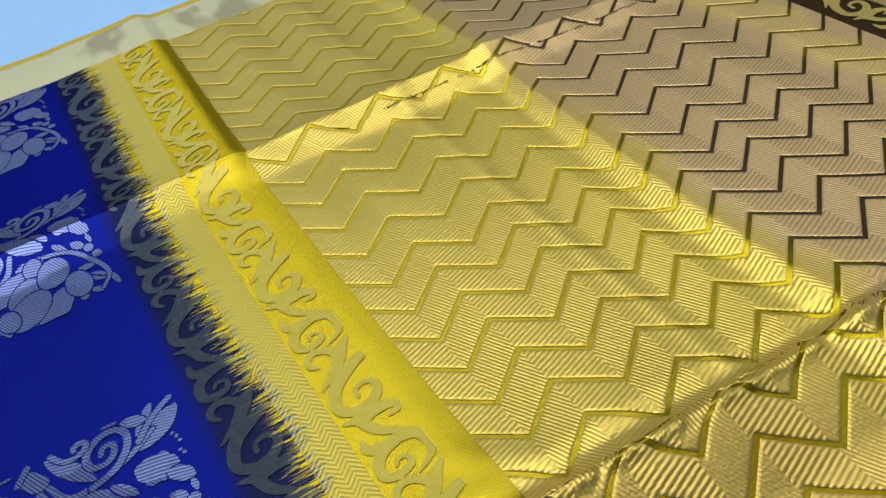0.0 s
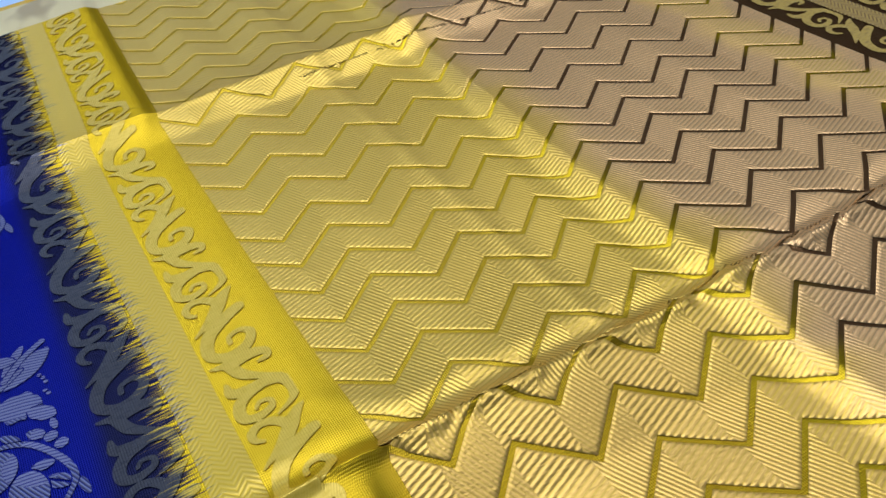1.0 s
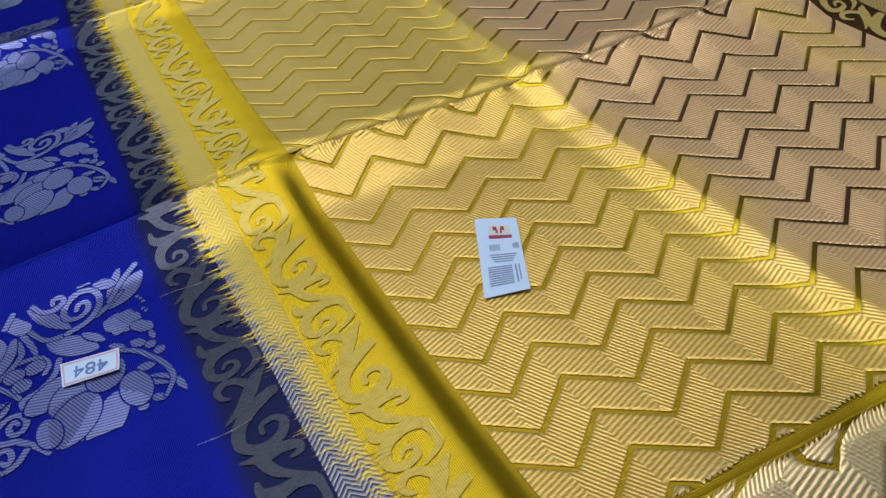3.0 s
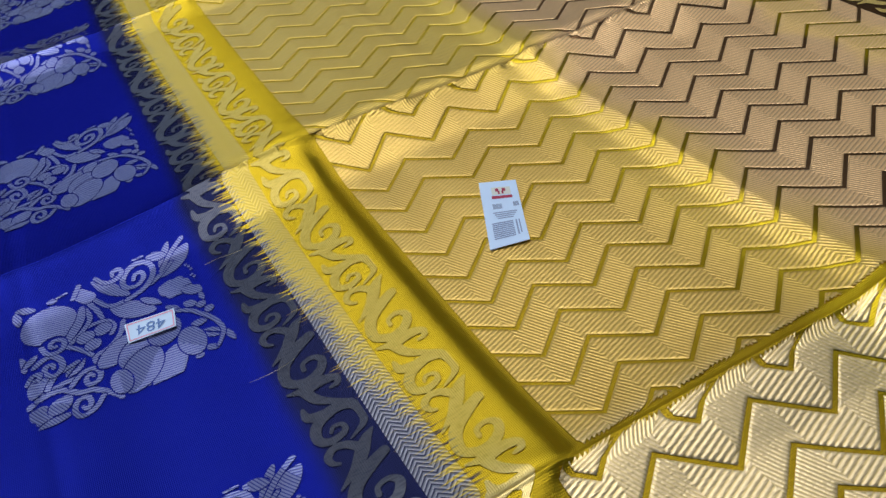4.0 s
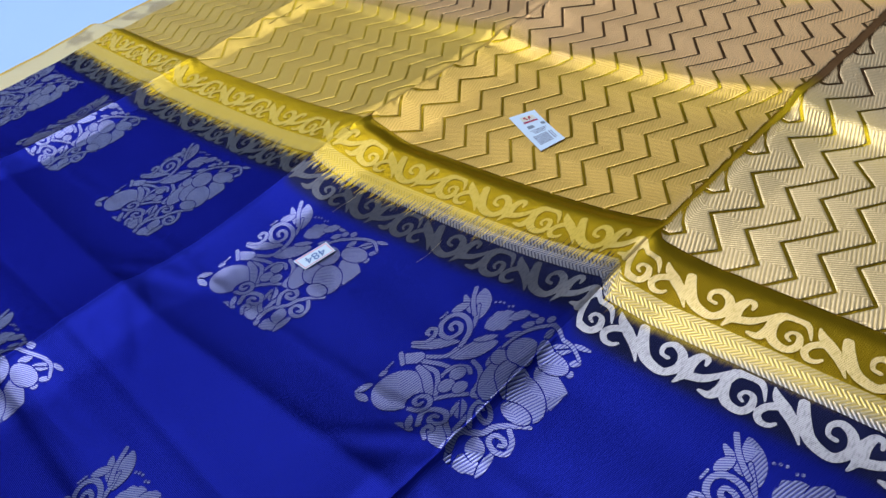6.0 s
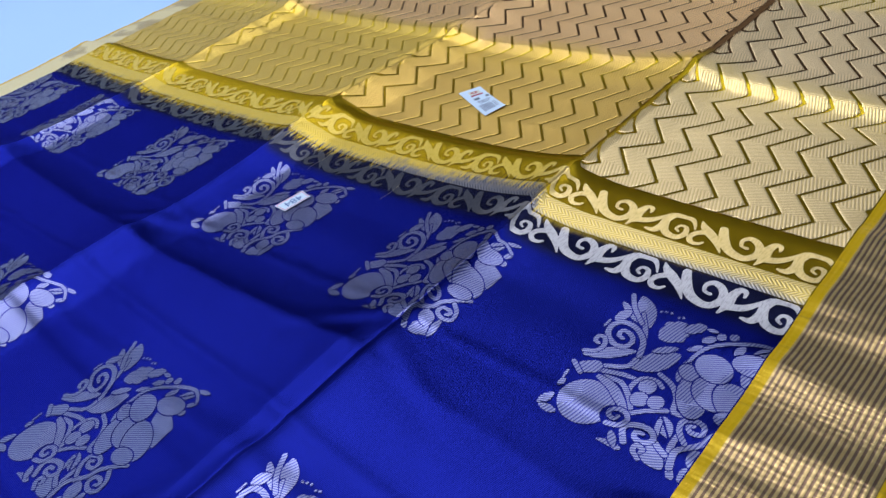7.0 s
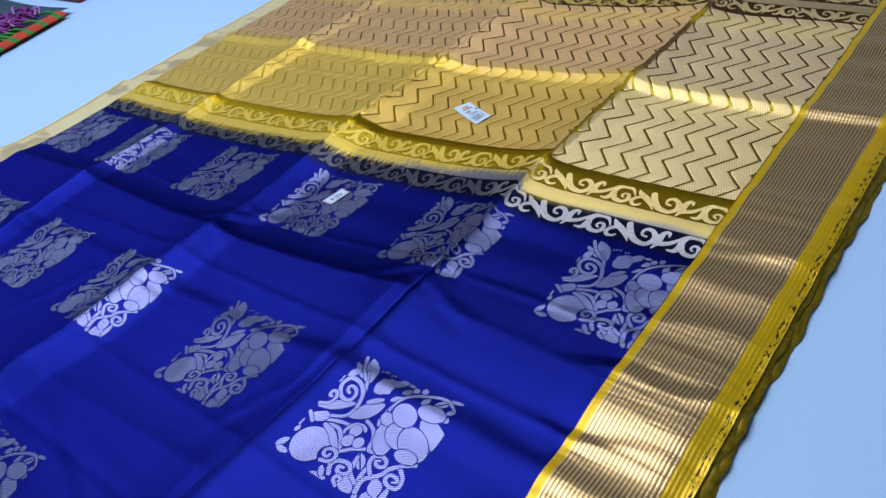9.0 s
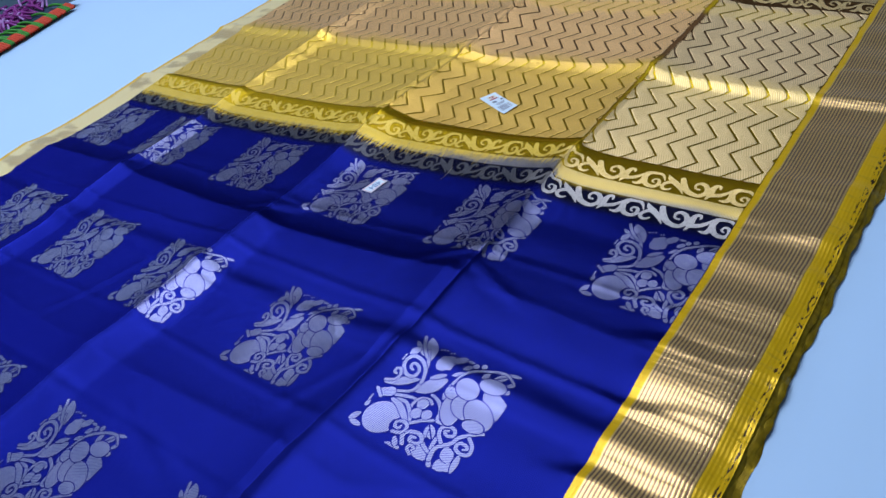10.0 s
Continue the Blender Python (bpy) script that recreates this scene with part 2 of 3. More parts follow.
LILAC = plain("lilac_yarn", (0.42, 0.22, 0.55), 0.6)
RED = plain("orange_red_yarn", (0.65, 0.05, 0.01), 0.6)
GREEN = plain("green_yarn", (0.03, 0.28, 0.02), 0.6)
TEAL = plain("dark_teal_cloth", (0.01, 0.05, 0.09), 0.6)
MAROON = plain("maroon_cloth", (0.22, 0.02, 0.04), 0.6)

# ---- the shape of the cloth ----
CREASES = ((-0.815, 0.008, 0.030, 0.021), (-0.503, 0.0120, 0.055, 0.034), (-0.200, 0.0058, 0.050, 0.028))
X0, X1, Y0, Y1 = -1.112, 0.096, -1.05, 0.62
_r = np.random.RandomState(5)
WAVES = [(_r.uniform(2, 9), _r.uniform(-9, 9), _r.uniform(0, 6.28), _r.uniform(0.4, 1)) for _ in range(9)]
SMALL = [(_r.uniform(-8, 8), _r.uniform(25, 130), _r.uniform(0, 6.28), _r.uniform(0.3, 1)) for _ in range(8)]
RIPPLES = ((0.26, 0.0016), (0.12, 0.0012), (0.035, 0.0014), (-0.055, 0.0012), (-0.10, 0.0013), (-0.155, 0.0012), (-0.225, 0.0030), (-0.29, 0.0018), (-0.37, 0.0026), (-0.46, 0.0022), (-0.55, 0.0024), (-0.66, 0.0024), (-0.78, 0.0024))

DENTS = ((-0.225, -0.205, 0.55, 0.05, 0.0022), (-0.165, -0.225, -0.35, 0.045, 0.0018), (-0.50, -0.215, 0.4, 0.05, 0.0018), (-0.46, -0.255, -0.5, 0.05, 0.0014),
         (-0.235, -0.40, 1.1, 0.05, 0.0014), (-0.12, -0.31, -0.12, 0.07, 0.0011), (-0.60, -0.40, 1.2, 0.07, 0.0014), (-0.40, -0.33, 0.15, 0.08, 0.0010), (-0.70, -0.30, 0.3, 0.07, 0.0012),
         (-0.84, -0.22, 0.5, 0.05, 0.0016), (-0.33, -0.52, -0.3, 0.07, 0.0012), (-0.10, -0.45, 0.4, 0.06, 0.0011), (-0.21, -0.01, 1.0, 0.03, 0.0014), (-0.53, 0.02, 0.9, 0.04, 0.0012), (-0.83, 0.03, 1.0, 0.04, 0.0012))


SKEW_X = (-1.03, -0.818, -0.806, -0.509, -0.497, -0.206, -0.194, 0.0, 0.1)
SKEW_Y = (-0.017, -0.017, -0.019, -0.007, -0.012, 0.004, -0.010, 0.004, 0.004)


def skew(x, v=0.0):
    """How far each folded panel has slipped along the length; it dies away into the body."""
    near = np.interp(x, SKEW_X, SKEW_Y)
    keep = np.exp(-(np.clip(-0.05 - np.asarray(v, float), 0, None) / 0.10) ** 2)
    return 0.02 * np.asarray(x, float) * (1 - keep) + near * keep


def ridge(d, left, right):
    fall = np.clip(1 - d / (1.35 * right), 0, None)
    return np.where(d < 0, np.exp(d / left), np.where(fall > 0.12, fall, 0.12 * np.exp(np.clip((0.88 - d / (1.35 * right)) / 0.12, -30, 0))))


def fold(d, h, w=0.030):
    """A soft rounded cross fold with a small dip beside it."""
    return h * np.exp(-(d / w) ** 2) - 0.35 * h * np.exp(-((d - 1.7 * w) / w) ** 2)


def bend(x, y):
    """How far the crease lines wander sideways."""
    return sum(0.003 * np.sin(y * 11 + xc * 40) * np.exp(-((x - xc) / 0.05) ** 2) for xc, *_ in CREASES) - 0.022 * y * np.clip((x + 0.15) / 0.15, 0, 1)


def height(x, y):
    x, y = np.asarray(x, float), np.asarray(y, float)
    v = y - skew(x, y)
    z = np.zeros_like(x * y)
    for xc, h, left, right in CREASES:
        wob = xc + 0.003 * np.sin(y * 11 + xc * 40)
        grow = 1 + (0.25 if xc < -0.3 else 0.08) * np.sin(y * 17 + xc * 9)
        z = z + h * grow * ridge(x - wob, left, right) + 0.0008 * np.exp(-((x - wob) / 0.0013) ** 2) * np.clip((v + 0.085) / 0.03, 0, 1)
        z = z - np.interp(xc, (-0.8, -0.5, -0.2), (0.0016, 0.0030, 0.0034)) * (x > wob) * (1 - np.exp(-np.clip(x - wob, 0, 1) / 0.005)) * np.exp(-np.clip(x - wob, 0, 1) / 0.06) * np.clip((-0.08 - v) / 0.04, 0, 1)
    z = z + 0.0125 * np.clip(-x / 0.2, 0, 1) * (x > -0.2) + 0.0125 * np.where(x <= -0.2, np.exp((x + 0.2) / 0.07), 0)
    # the middle crease: a rolled edge, nipped here and there, with a hollow before it
    d = x + 0.503 - 0.003 * np.sin(y * 11 - 0.503 * 40)
    upper = np.clip((v + 0.06) / 0.03, 0, 1)
    nip = np.clip(np.sin(y * 150 + 3 * np.sin(y * 31)) * 6 - 4.6, 0, 1)
    z = z - 0.0026 * upper * np.exp(-((d + 0.010) / 0.006) ** 2) + (0.0014 - 0.0022 * nip) * upper * np.exp(-((d - 0.001) / 0.0026) ** 2)
    # cross folds left by the folded bundle
    z = z + 0.005 * ridge(-(v - 0.190 - 0.003 * np.sin(x * 14)), 0.03, 0.012)
    last = np.clip((x + 0.215) / 0.02, 0, 1)
    z = z + (0.0085 - 0.0055 * last) * ridge(-(v + 0.238 + 0.005 * np.sin(x * 9)), 0.026, 0.110 - 0.072 * last)
    for vi, hi in ((-0.293, 0.0010), (-0.345, 0.0006), (-0.430, 0.0008), (-0.520, 0.0008), (-0.190, 0.0005)):
        z = z + hi * np.exp(-((v - vi - 0.004 * np.sin(x * 7 + vi * 90)) / 0.0045) ** 2)
    z = z + 0.0006 * np.exp(-((v - 0.122) / 0.004) ** 2) * (x < -0.5)
    z = z + (0.0065 - 0.003 * last) * ridge(-(v + 0.475 + 0.006 * np.sin(x * 8)), 0.030, 0.10 - 0.05 * last)
    z = z + fold(v + 0.72, 0.008) + fold(v + 0.335 + 0.004 * np.sin(x * 13), 0.0022, 0.012)
    drop = np.clip((0.013 - v) / 0.013, 0, 1)
    z = z + 0.0048 * drop * drop * (3 - 2 * drop) * np.exp(-np.clip(-0.006 - v, 0, None) / 0.05) * np.interp(x, (-0.83, -0.80, -0.52, -0.48, -0.21, -0.19), (1, 0.15, 0.15, 0.85, 0.85, 0.35))
    # short wrinkles that run out from the creases
    for xi, vi, turn, size, hi in DENTS:
        c, q = math.cos(turn), math.sin(turn)
        a, b = (x - xi) * c + (v - vi) * q, -(x - xi) * q + (v - vi) * c
        z = z + 0.45 * hi * np.exp(-(a / size) ** 2) * (np.exp(-(b / 0.007) ** 2) - 0.6 * np.exp(-((b + 0.012) / 0.008) ** 2))
    soft = sum(a * np.sin(kx * x + ky * y + p) for kx, ky, p, a in WAVES)
    z = z + 0.0009 * soft
    # the wide border lies in short waves
    wavy = sum(a * np.sin(kx * x + ky * y + p) for kx, ky, p, a in SMALL)
    z = z + 0.0005 * wavy * np.clip((x + 0.02) / 0.03, 0.25, 1)
    side = np.clip((x + 0.05) / 0.06, 0, 1) ** 2
    for yi, h in RIPPLES:
        z = z + 1.35 * h * side * ridge(y - yi - 0.12 * (x - 0.04) - 0.004 * np.sin(x * 60 + yi * 50), 0.030, 0.009)
    # down to the sheet at the outer edges
    z = z - 0.006 * np.clip((x - 0.07) / 0.025, 0, 1) ** 2
    z = z - 0.010 * np.clip((-1.03 - x) / 0.08, 0, 1) ** 1.5
    return np.maximum(z, TABLE + 0.002)


def mesh_of(name, verts, faces, mat, parent=None, smooth=True):
    me = bpy.data.meshes.new(name)
    me.from_pydata([tuple(p) for p in verts], [], [tuple(f) for f in faces])
    me.materials.append(mat)
    co = np.array(verts, float)
    loops = np.empty(len(me.loops), np.int32)
    me.loops.foreach_get("vertex_index", loops)
    layer = me.uv_layers.new(name="cloth")
    uv = np.stack([co[:, 0] - bend(co[:, 0], co[:, 1]), co[:, 1] - skew(co[:, 0], co[:, 1])], 1)[loops]
    layer.data.foreach_set("uv", uv.astype(np.float32).ravel())
    if smooth:
        me.polygons.foreach_set("use_smooth", [True] * len(me.polygons))
    ob = new(name, me)
    if parent:
        ob.parent = parent
    return ob


def part(name, bm, mat, parent, label=""):
    me = bpy.data.meshes.new(name)
    bm.to_mesh(me)
    bm.free()
    me.materials.append(mat)
    ob = new(name, me)
    if parent:
        ob.parent = parent
    return tagged(ob, label)


def draped(name, xs, vs, lift, mat, parent, label=""):
    """A rectangular piece of cloth in (x, v), laid on the shape of the bundle."""
    gx, gv = np.meshgrid(xs, vs)
    gy = gv + skew(gx, gv)
    gx = gx + bend(gx, gy)
    gz = height(gx, gy) + lift
    w, h = len(xs), len(vs)
    i = np.arange(w * h).reshape(h, w)
    faces = np.stack([i[:-1, :-1], i[:-1, 1:], i[1:, 1:], i[1:, :-1]], -1).reshape(-1, 4)
    ob = mesh_of(name, np.stack([gx, gy, gz], -1).reshape(-1, 3), faces.tolist(), mat, parent)
    return tagged(ob, label)


def spread(a, b, step):
    xs = np.linspace(a, b, max(2, int(round((b - a) / step)) + 1))
    for xc, *_ in CREASES:
        if a < xc < b:
            xs = np.concatenate([xs[abs(xs - xc) > 0.0030], xc + np.array((-0.0022, -0.0013, -0.0006, 0, 0.0006, 0.0013, 0.0022)), xc + np.array((-0.0165, -0.0135, -0.0105, -0.0075, -0.0045, 0.0034, 0.0045))])
    return np.sort(xs)


# ---- room ----


def box(name, x0, x1, y0, y1, z0, z1, mat, bevel=0.0):
    bm = bmesh.new()
    bmesh.ops.create_cube(bm, size=1)
    bmesh.ops.scale(bm, vec=(x1 - x0, y1 - y0, z1 - z0), verts=bm.verts)
    bmesh.ops.translate(bm, vec=((x0 + x1) / 2, (y0 + y1) / 2, (z0 + z1) / 2), verts=bm.verts)
    if bevel:
        bmesh.ops.bevel(bm, geom=bm.edges[:], offset=bevel, segments=2, affect="EDGES")
    return part(name, bm, mat, None)


tagged(box("floor", -3, 3, -3, 3, TABLE - 0.1, TABLE, SHEET), "smooth white sheet floor under the saree", "floor", kind="structure")
tagged(box("wall_north", -3.15, 3.15, 3, 3.15, TABLE - 0.1, 2.5, WALL), "plain painted wall of the room", "wall", kind="structure")
tagged(box("wall_south", -3.15, 3.15, -3.15, -3, TABLE - 0.1, 2.5, WALL), "plain painted wall of the room", "wall", kind="structure")
tagged(box("wall_east", 3, 3.15, -3, 3, TABLE - 0.1, 2.5, WALL), "plain painted wall of the room", "wall", kind="structure")
bm = bmesh.new()
for y0, y1, z0, z1 in ((-3, -1.1, TABLE - 0.1, 2.5), (0.6, 3, TABLE - 0.1, 2.5), (-1.1, 0.6, TABLE - 0.1, 0.95), (-1.1, 0.6, 2.15, 2.5)):
    g = bmesh.ops.create_cube(bm, size=1)["verts"]
    bmesh.ops.scale(bm, vec=(0.15, y1 - y0, z1 - z0), verts=g)
    bmesh.ops.translate(bm, vec=(-3.075, (y0 + y1) / 2, (z0 + z1) / 2), verts=g)
tagged(part("wall_west", bm, WALL, None), "plain painted wall with a window opening", "wall", kind="structure")
tagged(box("ceiling", -3.15, 3.15, -3.15, 3.15, 2.5, 2.6, WALL), "plain painted ceiling of the room", "ceiling", kind="structure")

# ---- saree ----
saree = tagged(new("saree"), "royal blue silk saree with gold-woven yellow end on white sheet", "saree")
ystep = 0.0032
draped("body", spread(-1.028, 0.0, 0.0030), np.linspace(Y0, -0.085, 300), 0, SILK, saree, "royal blue satin silk body")
draped("pallu", spread(-1.028, 0.0, 0.0030), np.linspace(-0.085, Y1, 222), 0, SILK, saree, "yellow silk end piece with dark feathered dye edge")
draped("border", np.linspace(0.0, X1, 30), np.arange(Y0, Y1, ystep), 0, BORDER, saree, "wide gold zari border with yellow silk edges")
draped("narrow_border", np.linspace(X0, -1.028, 18), np.arange(Y0, Y1, ystep), 0, LEFT, saree, "narrow cream gold border with yellow edge")


def zig(v):
    t = ((v - ZV) / PERIOD) % 1.0
    return SWING * (1 - 4 * np.minimum(t, 1 - t))


V_KNOTS = (0.03, 0.08, 0.135, 0.18, 0.235)


def drift(x, v):
    """How far the weave of each folded panel has slipped from a true grid: along x and along v."""
    def row(*mm):
        return 0.001 * np.interp(v, V_KNOTS, mm)
    second, third, last = x < -0.503, (x >= -0.503) & (x < -0.200), x >= -0.200
    side = np.clip((x + 0.14) / 0.14, 0, 1)
    dx = np.where(second, row(0, -1, -3.5, -2, -2), np.where(third, row(-2.5, -4.5, -5.5, -7, -7), 0))
    dv = np.where(second, row(0.5, 0.5, 0.5, -4.5, -4.5), np.where(third, row(4, 2.5, 2, 1.5, 0) + 0.010 * np.clip(-0.28 - x, -0.05, 0.1), row(-5, -5, -5.6, -11, -5) + side * row(5, 7, 16, 6, 10)))
    return dx * (x > -0.8), dv * (x > -0.8)


def zigzag_band(k):
    """One gold band between two neighbouring zigzag lines."""
    vs = np.arange(0.0105, 0.4065, PERIOD / 20)
    knots = ZV + PERIOD / 2 * np.arange(-1, 16)
    vs = np.unique(np.round(np.concatenate([vs, knots[(knots > 0.0105) & (knots < 0.406)]]), 6))
    a, b = np.interp((k, k + 1), LINE_K, LINE_X) - SWING
    wide = b - a - 0.0030
    a = a + 0.0015
    cols = np.concatenate([[0, 0.0005], np.linspace(0.0022, wide - 0.0022, 17), [wide - 0.0005, wide]])
    gx = a + cols[None, :] + zig(vs)[:, None]
    gv = np.repeat(vs[:, None], len(cols), 1)
    cut = (gx[:, :-1] < -0.200) & (gx[:, 1:] >= -0.200)
    cut = cut[1:] | cut[:-1] | ((gx[1:, :-1] < -0.200) != (gx[:-1, :-1] < -0.200))
    dx, dv = drift(gx, gv)
    gx, gv = np.clip(gx + dx, -1.027, -0.0006), np.clip(gv + dv, 0.0105, 0.4065)
    gy = gv + skew(gx, gv)
    gx = gx + bend(gx, gy)
    dome = 0.0006 + 0.0001 * np.clip(np.sin(np.linspace(0, np.pi, 21)), 0, 1) ** 0.5
    gz = height(gx, gy) + dome[None, :] + 0.0002 * sum(np.exp(-((gx - xc) / 0.02) ** 2) for xc, *_ in CREASES)
    gz[:, 0] -= 0.0002
    gz[:, -1] -= 0.0002
    h, w = gx.shape
    i = np.arange(w * h).reshape(h, w)
    flat = np.maximum(gx[:-1, 1:] - gx[:-1, :-1], gx[1:, 1:] - gx[1:, :-1]) > 1e-6
    flat &= ~cut
    faces = np.stack([i[:-1, :-1], i[:-1, 1:], i[1:, 1:], i[1:, :-1]], -1)[flat]
    if len(faces):
        mesh_of("zigzag_band", np.stack([gx, gy, gz], -1).reshape(-1, 3), faces.tolist(), ZIGZAG, saree)


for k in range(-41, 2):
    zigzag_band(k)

# ---- woven figures: a field of distances, cut at zero ----


def stroke(px, py, points, close=False):
    """Signed distance to a tapering line through (x, y, radius) points."""
    d = np.full(px.shape, 9.0)
    for (ax, ay, ar), (bx, by, br) in zip(points, points[1:]):
        dx, dy = bx - ax, by - ay
        t = np.clip(((px - ax) * dx + (py - ay) * dy) / (dx * dx + dy * dy + 1e-12), 0, 1)
        d = np.minimum(d, np.hypot(px - ax - t * dx, py - ay - t * dy) - (ar + t * (br - ar)))
    return d


def smooth_line(points, n=6):
    """Catmull-Rom through (x, y, radius) points."""
    p = [points[0], *points, points[-1]]
    out = []
    for a, b, c, d in zip(p, p[1:], p[2:], p[3:]):
        for i in range(n):
            t = i / n
            out.append(tuple(0.5 * (2 * q1 + (q2 - q0) * t + (2 * q0 - 5 * q1 + 4 * q2 - q3) * t * t + (3 * q1 - q0 - 3 * q2 + q3) * t ** 3) for q0, q1, q2, q3 in zip(a, b, c, d)))
    return [*out, points[-1]]


def spiral(cx, cy, r, turns, start, width, sign=1):
    pts = []
    for i in range(22):
        f = i / 21
        a = start + sign * f * turns * 2 * math.pi
        rr = r * (1 - 0.85 * f)
        pts.append((cx + rr * math.cos(a), cy + rr * math.sin(a), width * (1 - 0.3 * f)))
    return pts


def leaf(px, py, ax, ay, bx, by, fat, vein=0.008, teeth=0):
    """A pointed leaf from a to b with a bare midrib."""
    dx, dy = bx - ax, by - ay
    n = math.hypot(dx, dy)
    s = ((px - ax) * dx + (py - ay) * dy) / n / n
    o = ((py - ay) * dx - (px - ax) * dy) / n
    w = fat * np.sin(np.pi * np.clip(s, 0, 1)) ** 0.75
    if teeth:
        w = w * (0.82 + 0.18 * np.abs(np.sin(np.clip(s, 0, 1) * teeth * np.pi)))
    d = np.where((s < 0) | (s > 1), 0.1, np.abs(o) - w)
    return np.maximum(d, vein - np.abs(o)) if vein else d


def floral(px, py):
    """The floral square: mango fruit, full blossom, leaves and curling stems."""
    d = np.full(px.shape, 9.0)

    def add(e, rim=0.013):
        """A piece laid over the others, with a rim of bare ground round it."""
        nonlocal d
        d = np.minimum(np.maximum(d, rim - e), e)

    def line(*pts):
        add(stroke(px, py, smooth_line(pts)), 0.010)

    # leaves, toothed where they are toothed
    for a in ((0.301, 0.482, 0.484, 0.704, 0.067, 0.000, 0), (0.006, 0.428, 0.257, 0.604, 0.040, 0.000, 0), (0.328, 0.646, 0.447, 0.74, 0.023, 0.000, 0), (0.223, 0.792, 0.052, 1.006, 0.057, 0.000, 0), (0.136, 0.802, -0.032, 0.91, 0.022, 0.000, 0), (0.009, 0.757, 0.061, 0.867, 0.032, 0.000, 0), (0.309, 0.751, 0.419, 0.924, 0.087, 0.000, 3), (0.401, 0.867, 0.501, 0.963, 0.040, 0.000, 2), (0.508, 0.944, 0.58, 0.949, 0.013, 0.000, 0), (0.529, 0.844, 0.593, 0.907, 0.025, 0.000, 0), (0.734, 0.832, 0.756, 0.918, 0.025, 0.000, 0), (0.489, 0.749, 0.566, 0.818, 0.018, 0.000, 0), (0.819, 0.868, 0.915, 0.965, 0.032, 0.008, 0)):
        add(leaf(px, py, *a))
    for a in ((0.887, 0.979, 1.009, 1.004, 0.015, 0.000, 0), (0.95, 0.859, 1.004, 0.916, 0.020, 0.000, 0), (0.562, 0.526, 0.539, 0.702, 0.032, 0.000, 0), (0.712, 0.185, 0.61, 0.29, 0.037, 0.008, 0), (0.869, -0.01, 0.989, 0.145, 0.070, 0.000, 3), (0.947, 0.077, 0.849, 0.191, 0.050, 0.000, 0), (0.777, 0.009, 0.609, 0.088, 0.050, 0.000, 0), (0.406, -0.018, 0.548, -0.001, 0.025, 0.000, 0), (0.509, -0.008, 0.437, 0.07, 0.020, 0.000, 0), (0.004, 0.004, 0.048, 0.109, 0.025, 0.000, 0), (0.018, 0.003, 0.133, 0.006, 0.023, 0.000, 0), (0.027, 0.166, 0.032, 0.231, 0.017, 0.000, 0), (0.98, 0.192, 1.009, 0.017, 0.023, 0.000, 0)):
        add(leaf(px, py, *a))
    # stems, tendrils and curls
    line((0.177, 0.384, 0.013), (0.285, 0.417, 0.013), (0.36, 0.428, 0.010))
    line((0.165, 0.419, 0.012), (0.272, 0.479, 0.013), (0.287, 0.57, 0.015), (0.253, 0.67, 0.015), (0.216, 0.762, 0.013), (0.132, 0.878, 0.008))
    line((0.289, 0.581, 0.015), (0.247, 0.689, 0.015), (0.158, 0.757, 0.015), (0.07, 0.764, 0.015), (0.025, 0.716, 0.015), (0.038, 0.645, 0.015), (0.105, 0.591, 0.015), (0.177, 0.596, 0.015), (0.196, 0.655, 0.013), (0.156, 0.701, 0.013), (0.102, 0.704, 0.012), (0.101, 0.664, 0.012), (0.137, 0.648, 0.010))
    line((-0.004, 0.986, 0.013), (0.064, 0.892, 0.012), (0.167, 0.805, 0.012))
    line((0.0, 0.456, 0.012), (0.062, 0.496, 0.012), (0.073, 0.554, 0.013), (0.04, 0.603, 0.012), (0.005, 0.593, 0.012), (0.01, 0.556, 0.012), (0.039, 0.549, 0.008))
    line((0.541, 0.688, 0.010), (0.558, 0.771, 0.010), (0.603, 0.846, 0.012), (0.685, 0.906, 0.012), (0.795, 0.958, 0.012), (0.893, 0.971, 0.010), (0.987, 0.918, 0.008))
    line((1.031, 0.578, 0.010), (1.04, 0.503, 0.008))
    line((0.45, 0.271, 0.012), (0.385, 0.319, 0.012), (0.371, 0.393, 0.012), (0.4, 0.455, 0.012), (0.468, 0.474, 0.012), (0.517, 0.45, 0.010))
    line((0.457, 0.524, 0.012), (0.546, 0.494, 0.013), (0.616, 0.426, 0.013), (0.647, 0.342, 0.013), (0.724, 0.349, 0.010))
    line((0.213, 0.356, 0.012), (0.311, 0.365, 0.013), (0.397, 0.305, 0.013), (0.452, 0.233, 0.012), (0.421, 0.199, 0.010))
    line((0.465, 0.219, 0.012), (0.535, 0.281, 0.012), (0.617, 0.328, 0.012))
    line((0.83, -0.006, 0.017), (0.774, 0.08, 0.017), (0.745, 0.159, 0.015), (0.742, 0.232, 0.013))
    line((0.801, 0.038, 0.017), (0.783, 0.139, 0.015), (0.865, 0.232, 0.015), (0.889, 0.3, 0.015), (0.97, 0.375, 0.013), (1.038, 0.416, 0.010))
    line((0.748, 0.087, 0.013), (0.673, 0.126, 0.013), (0.64, 0.186, 0.013), (0.621, 0.253, 0.012))
    line((0.533, 0.044, 0.015), (0.487, 0.116, 0.015), (0.525, 0.165, 0.015), (0.605, 0.179, 0.015), (0.654, 0.136, 0.013), (0.621, 0.093, 0.013), (0.567, 0.096, 0.013), (0.557, 0.129, 0.012), (0.592, 0.136, 0.010))
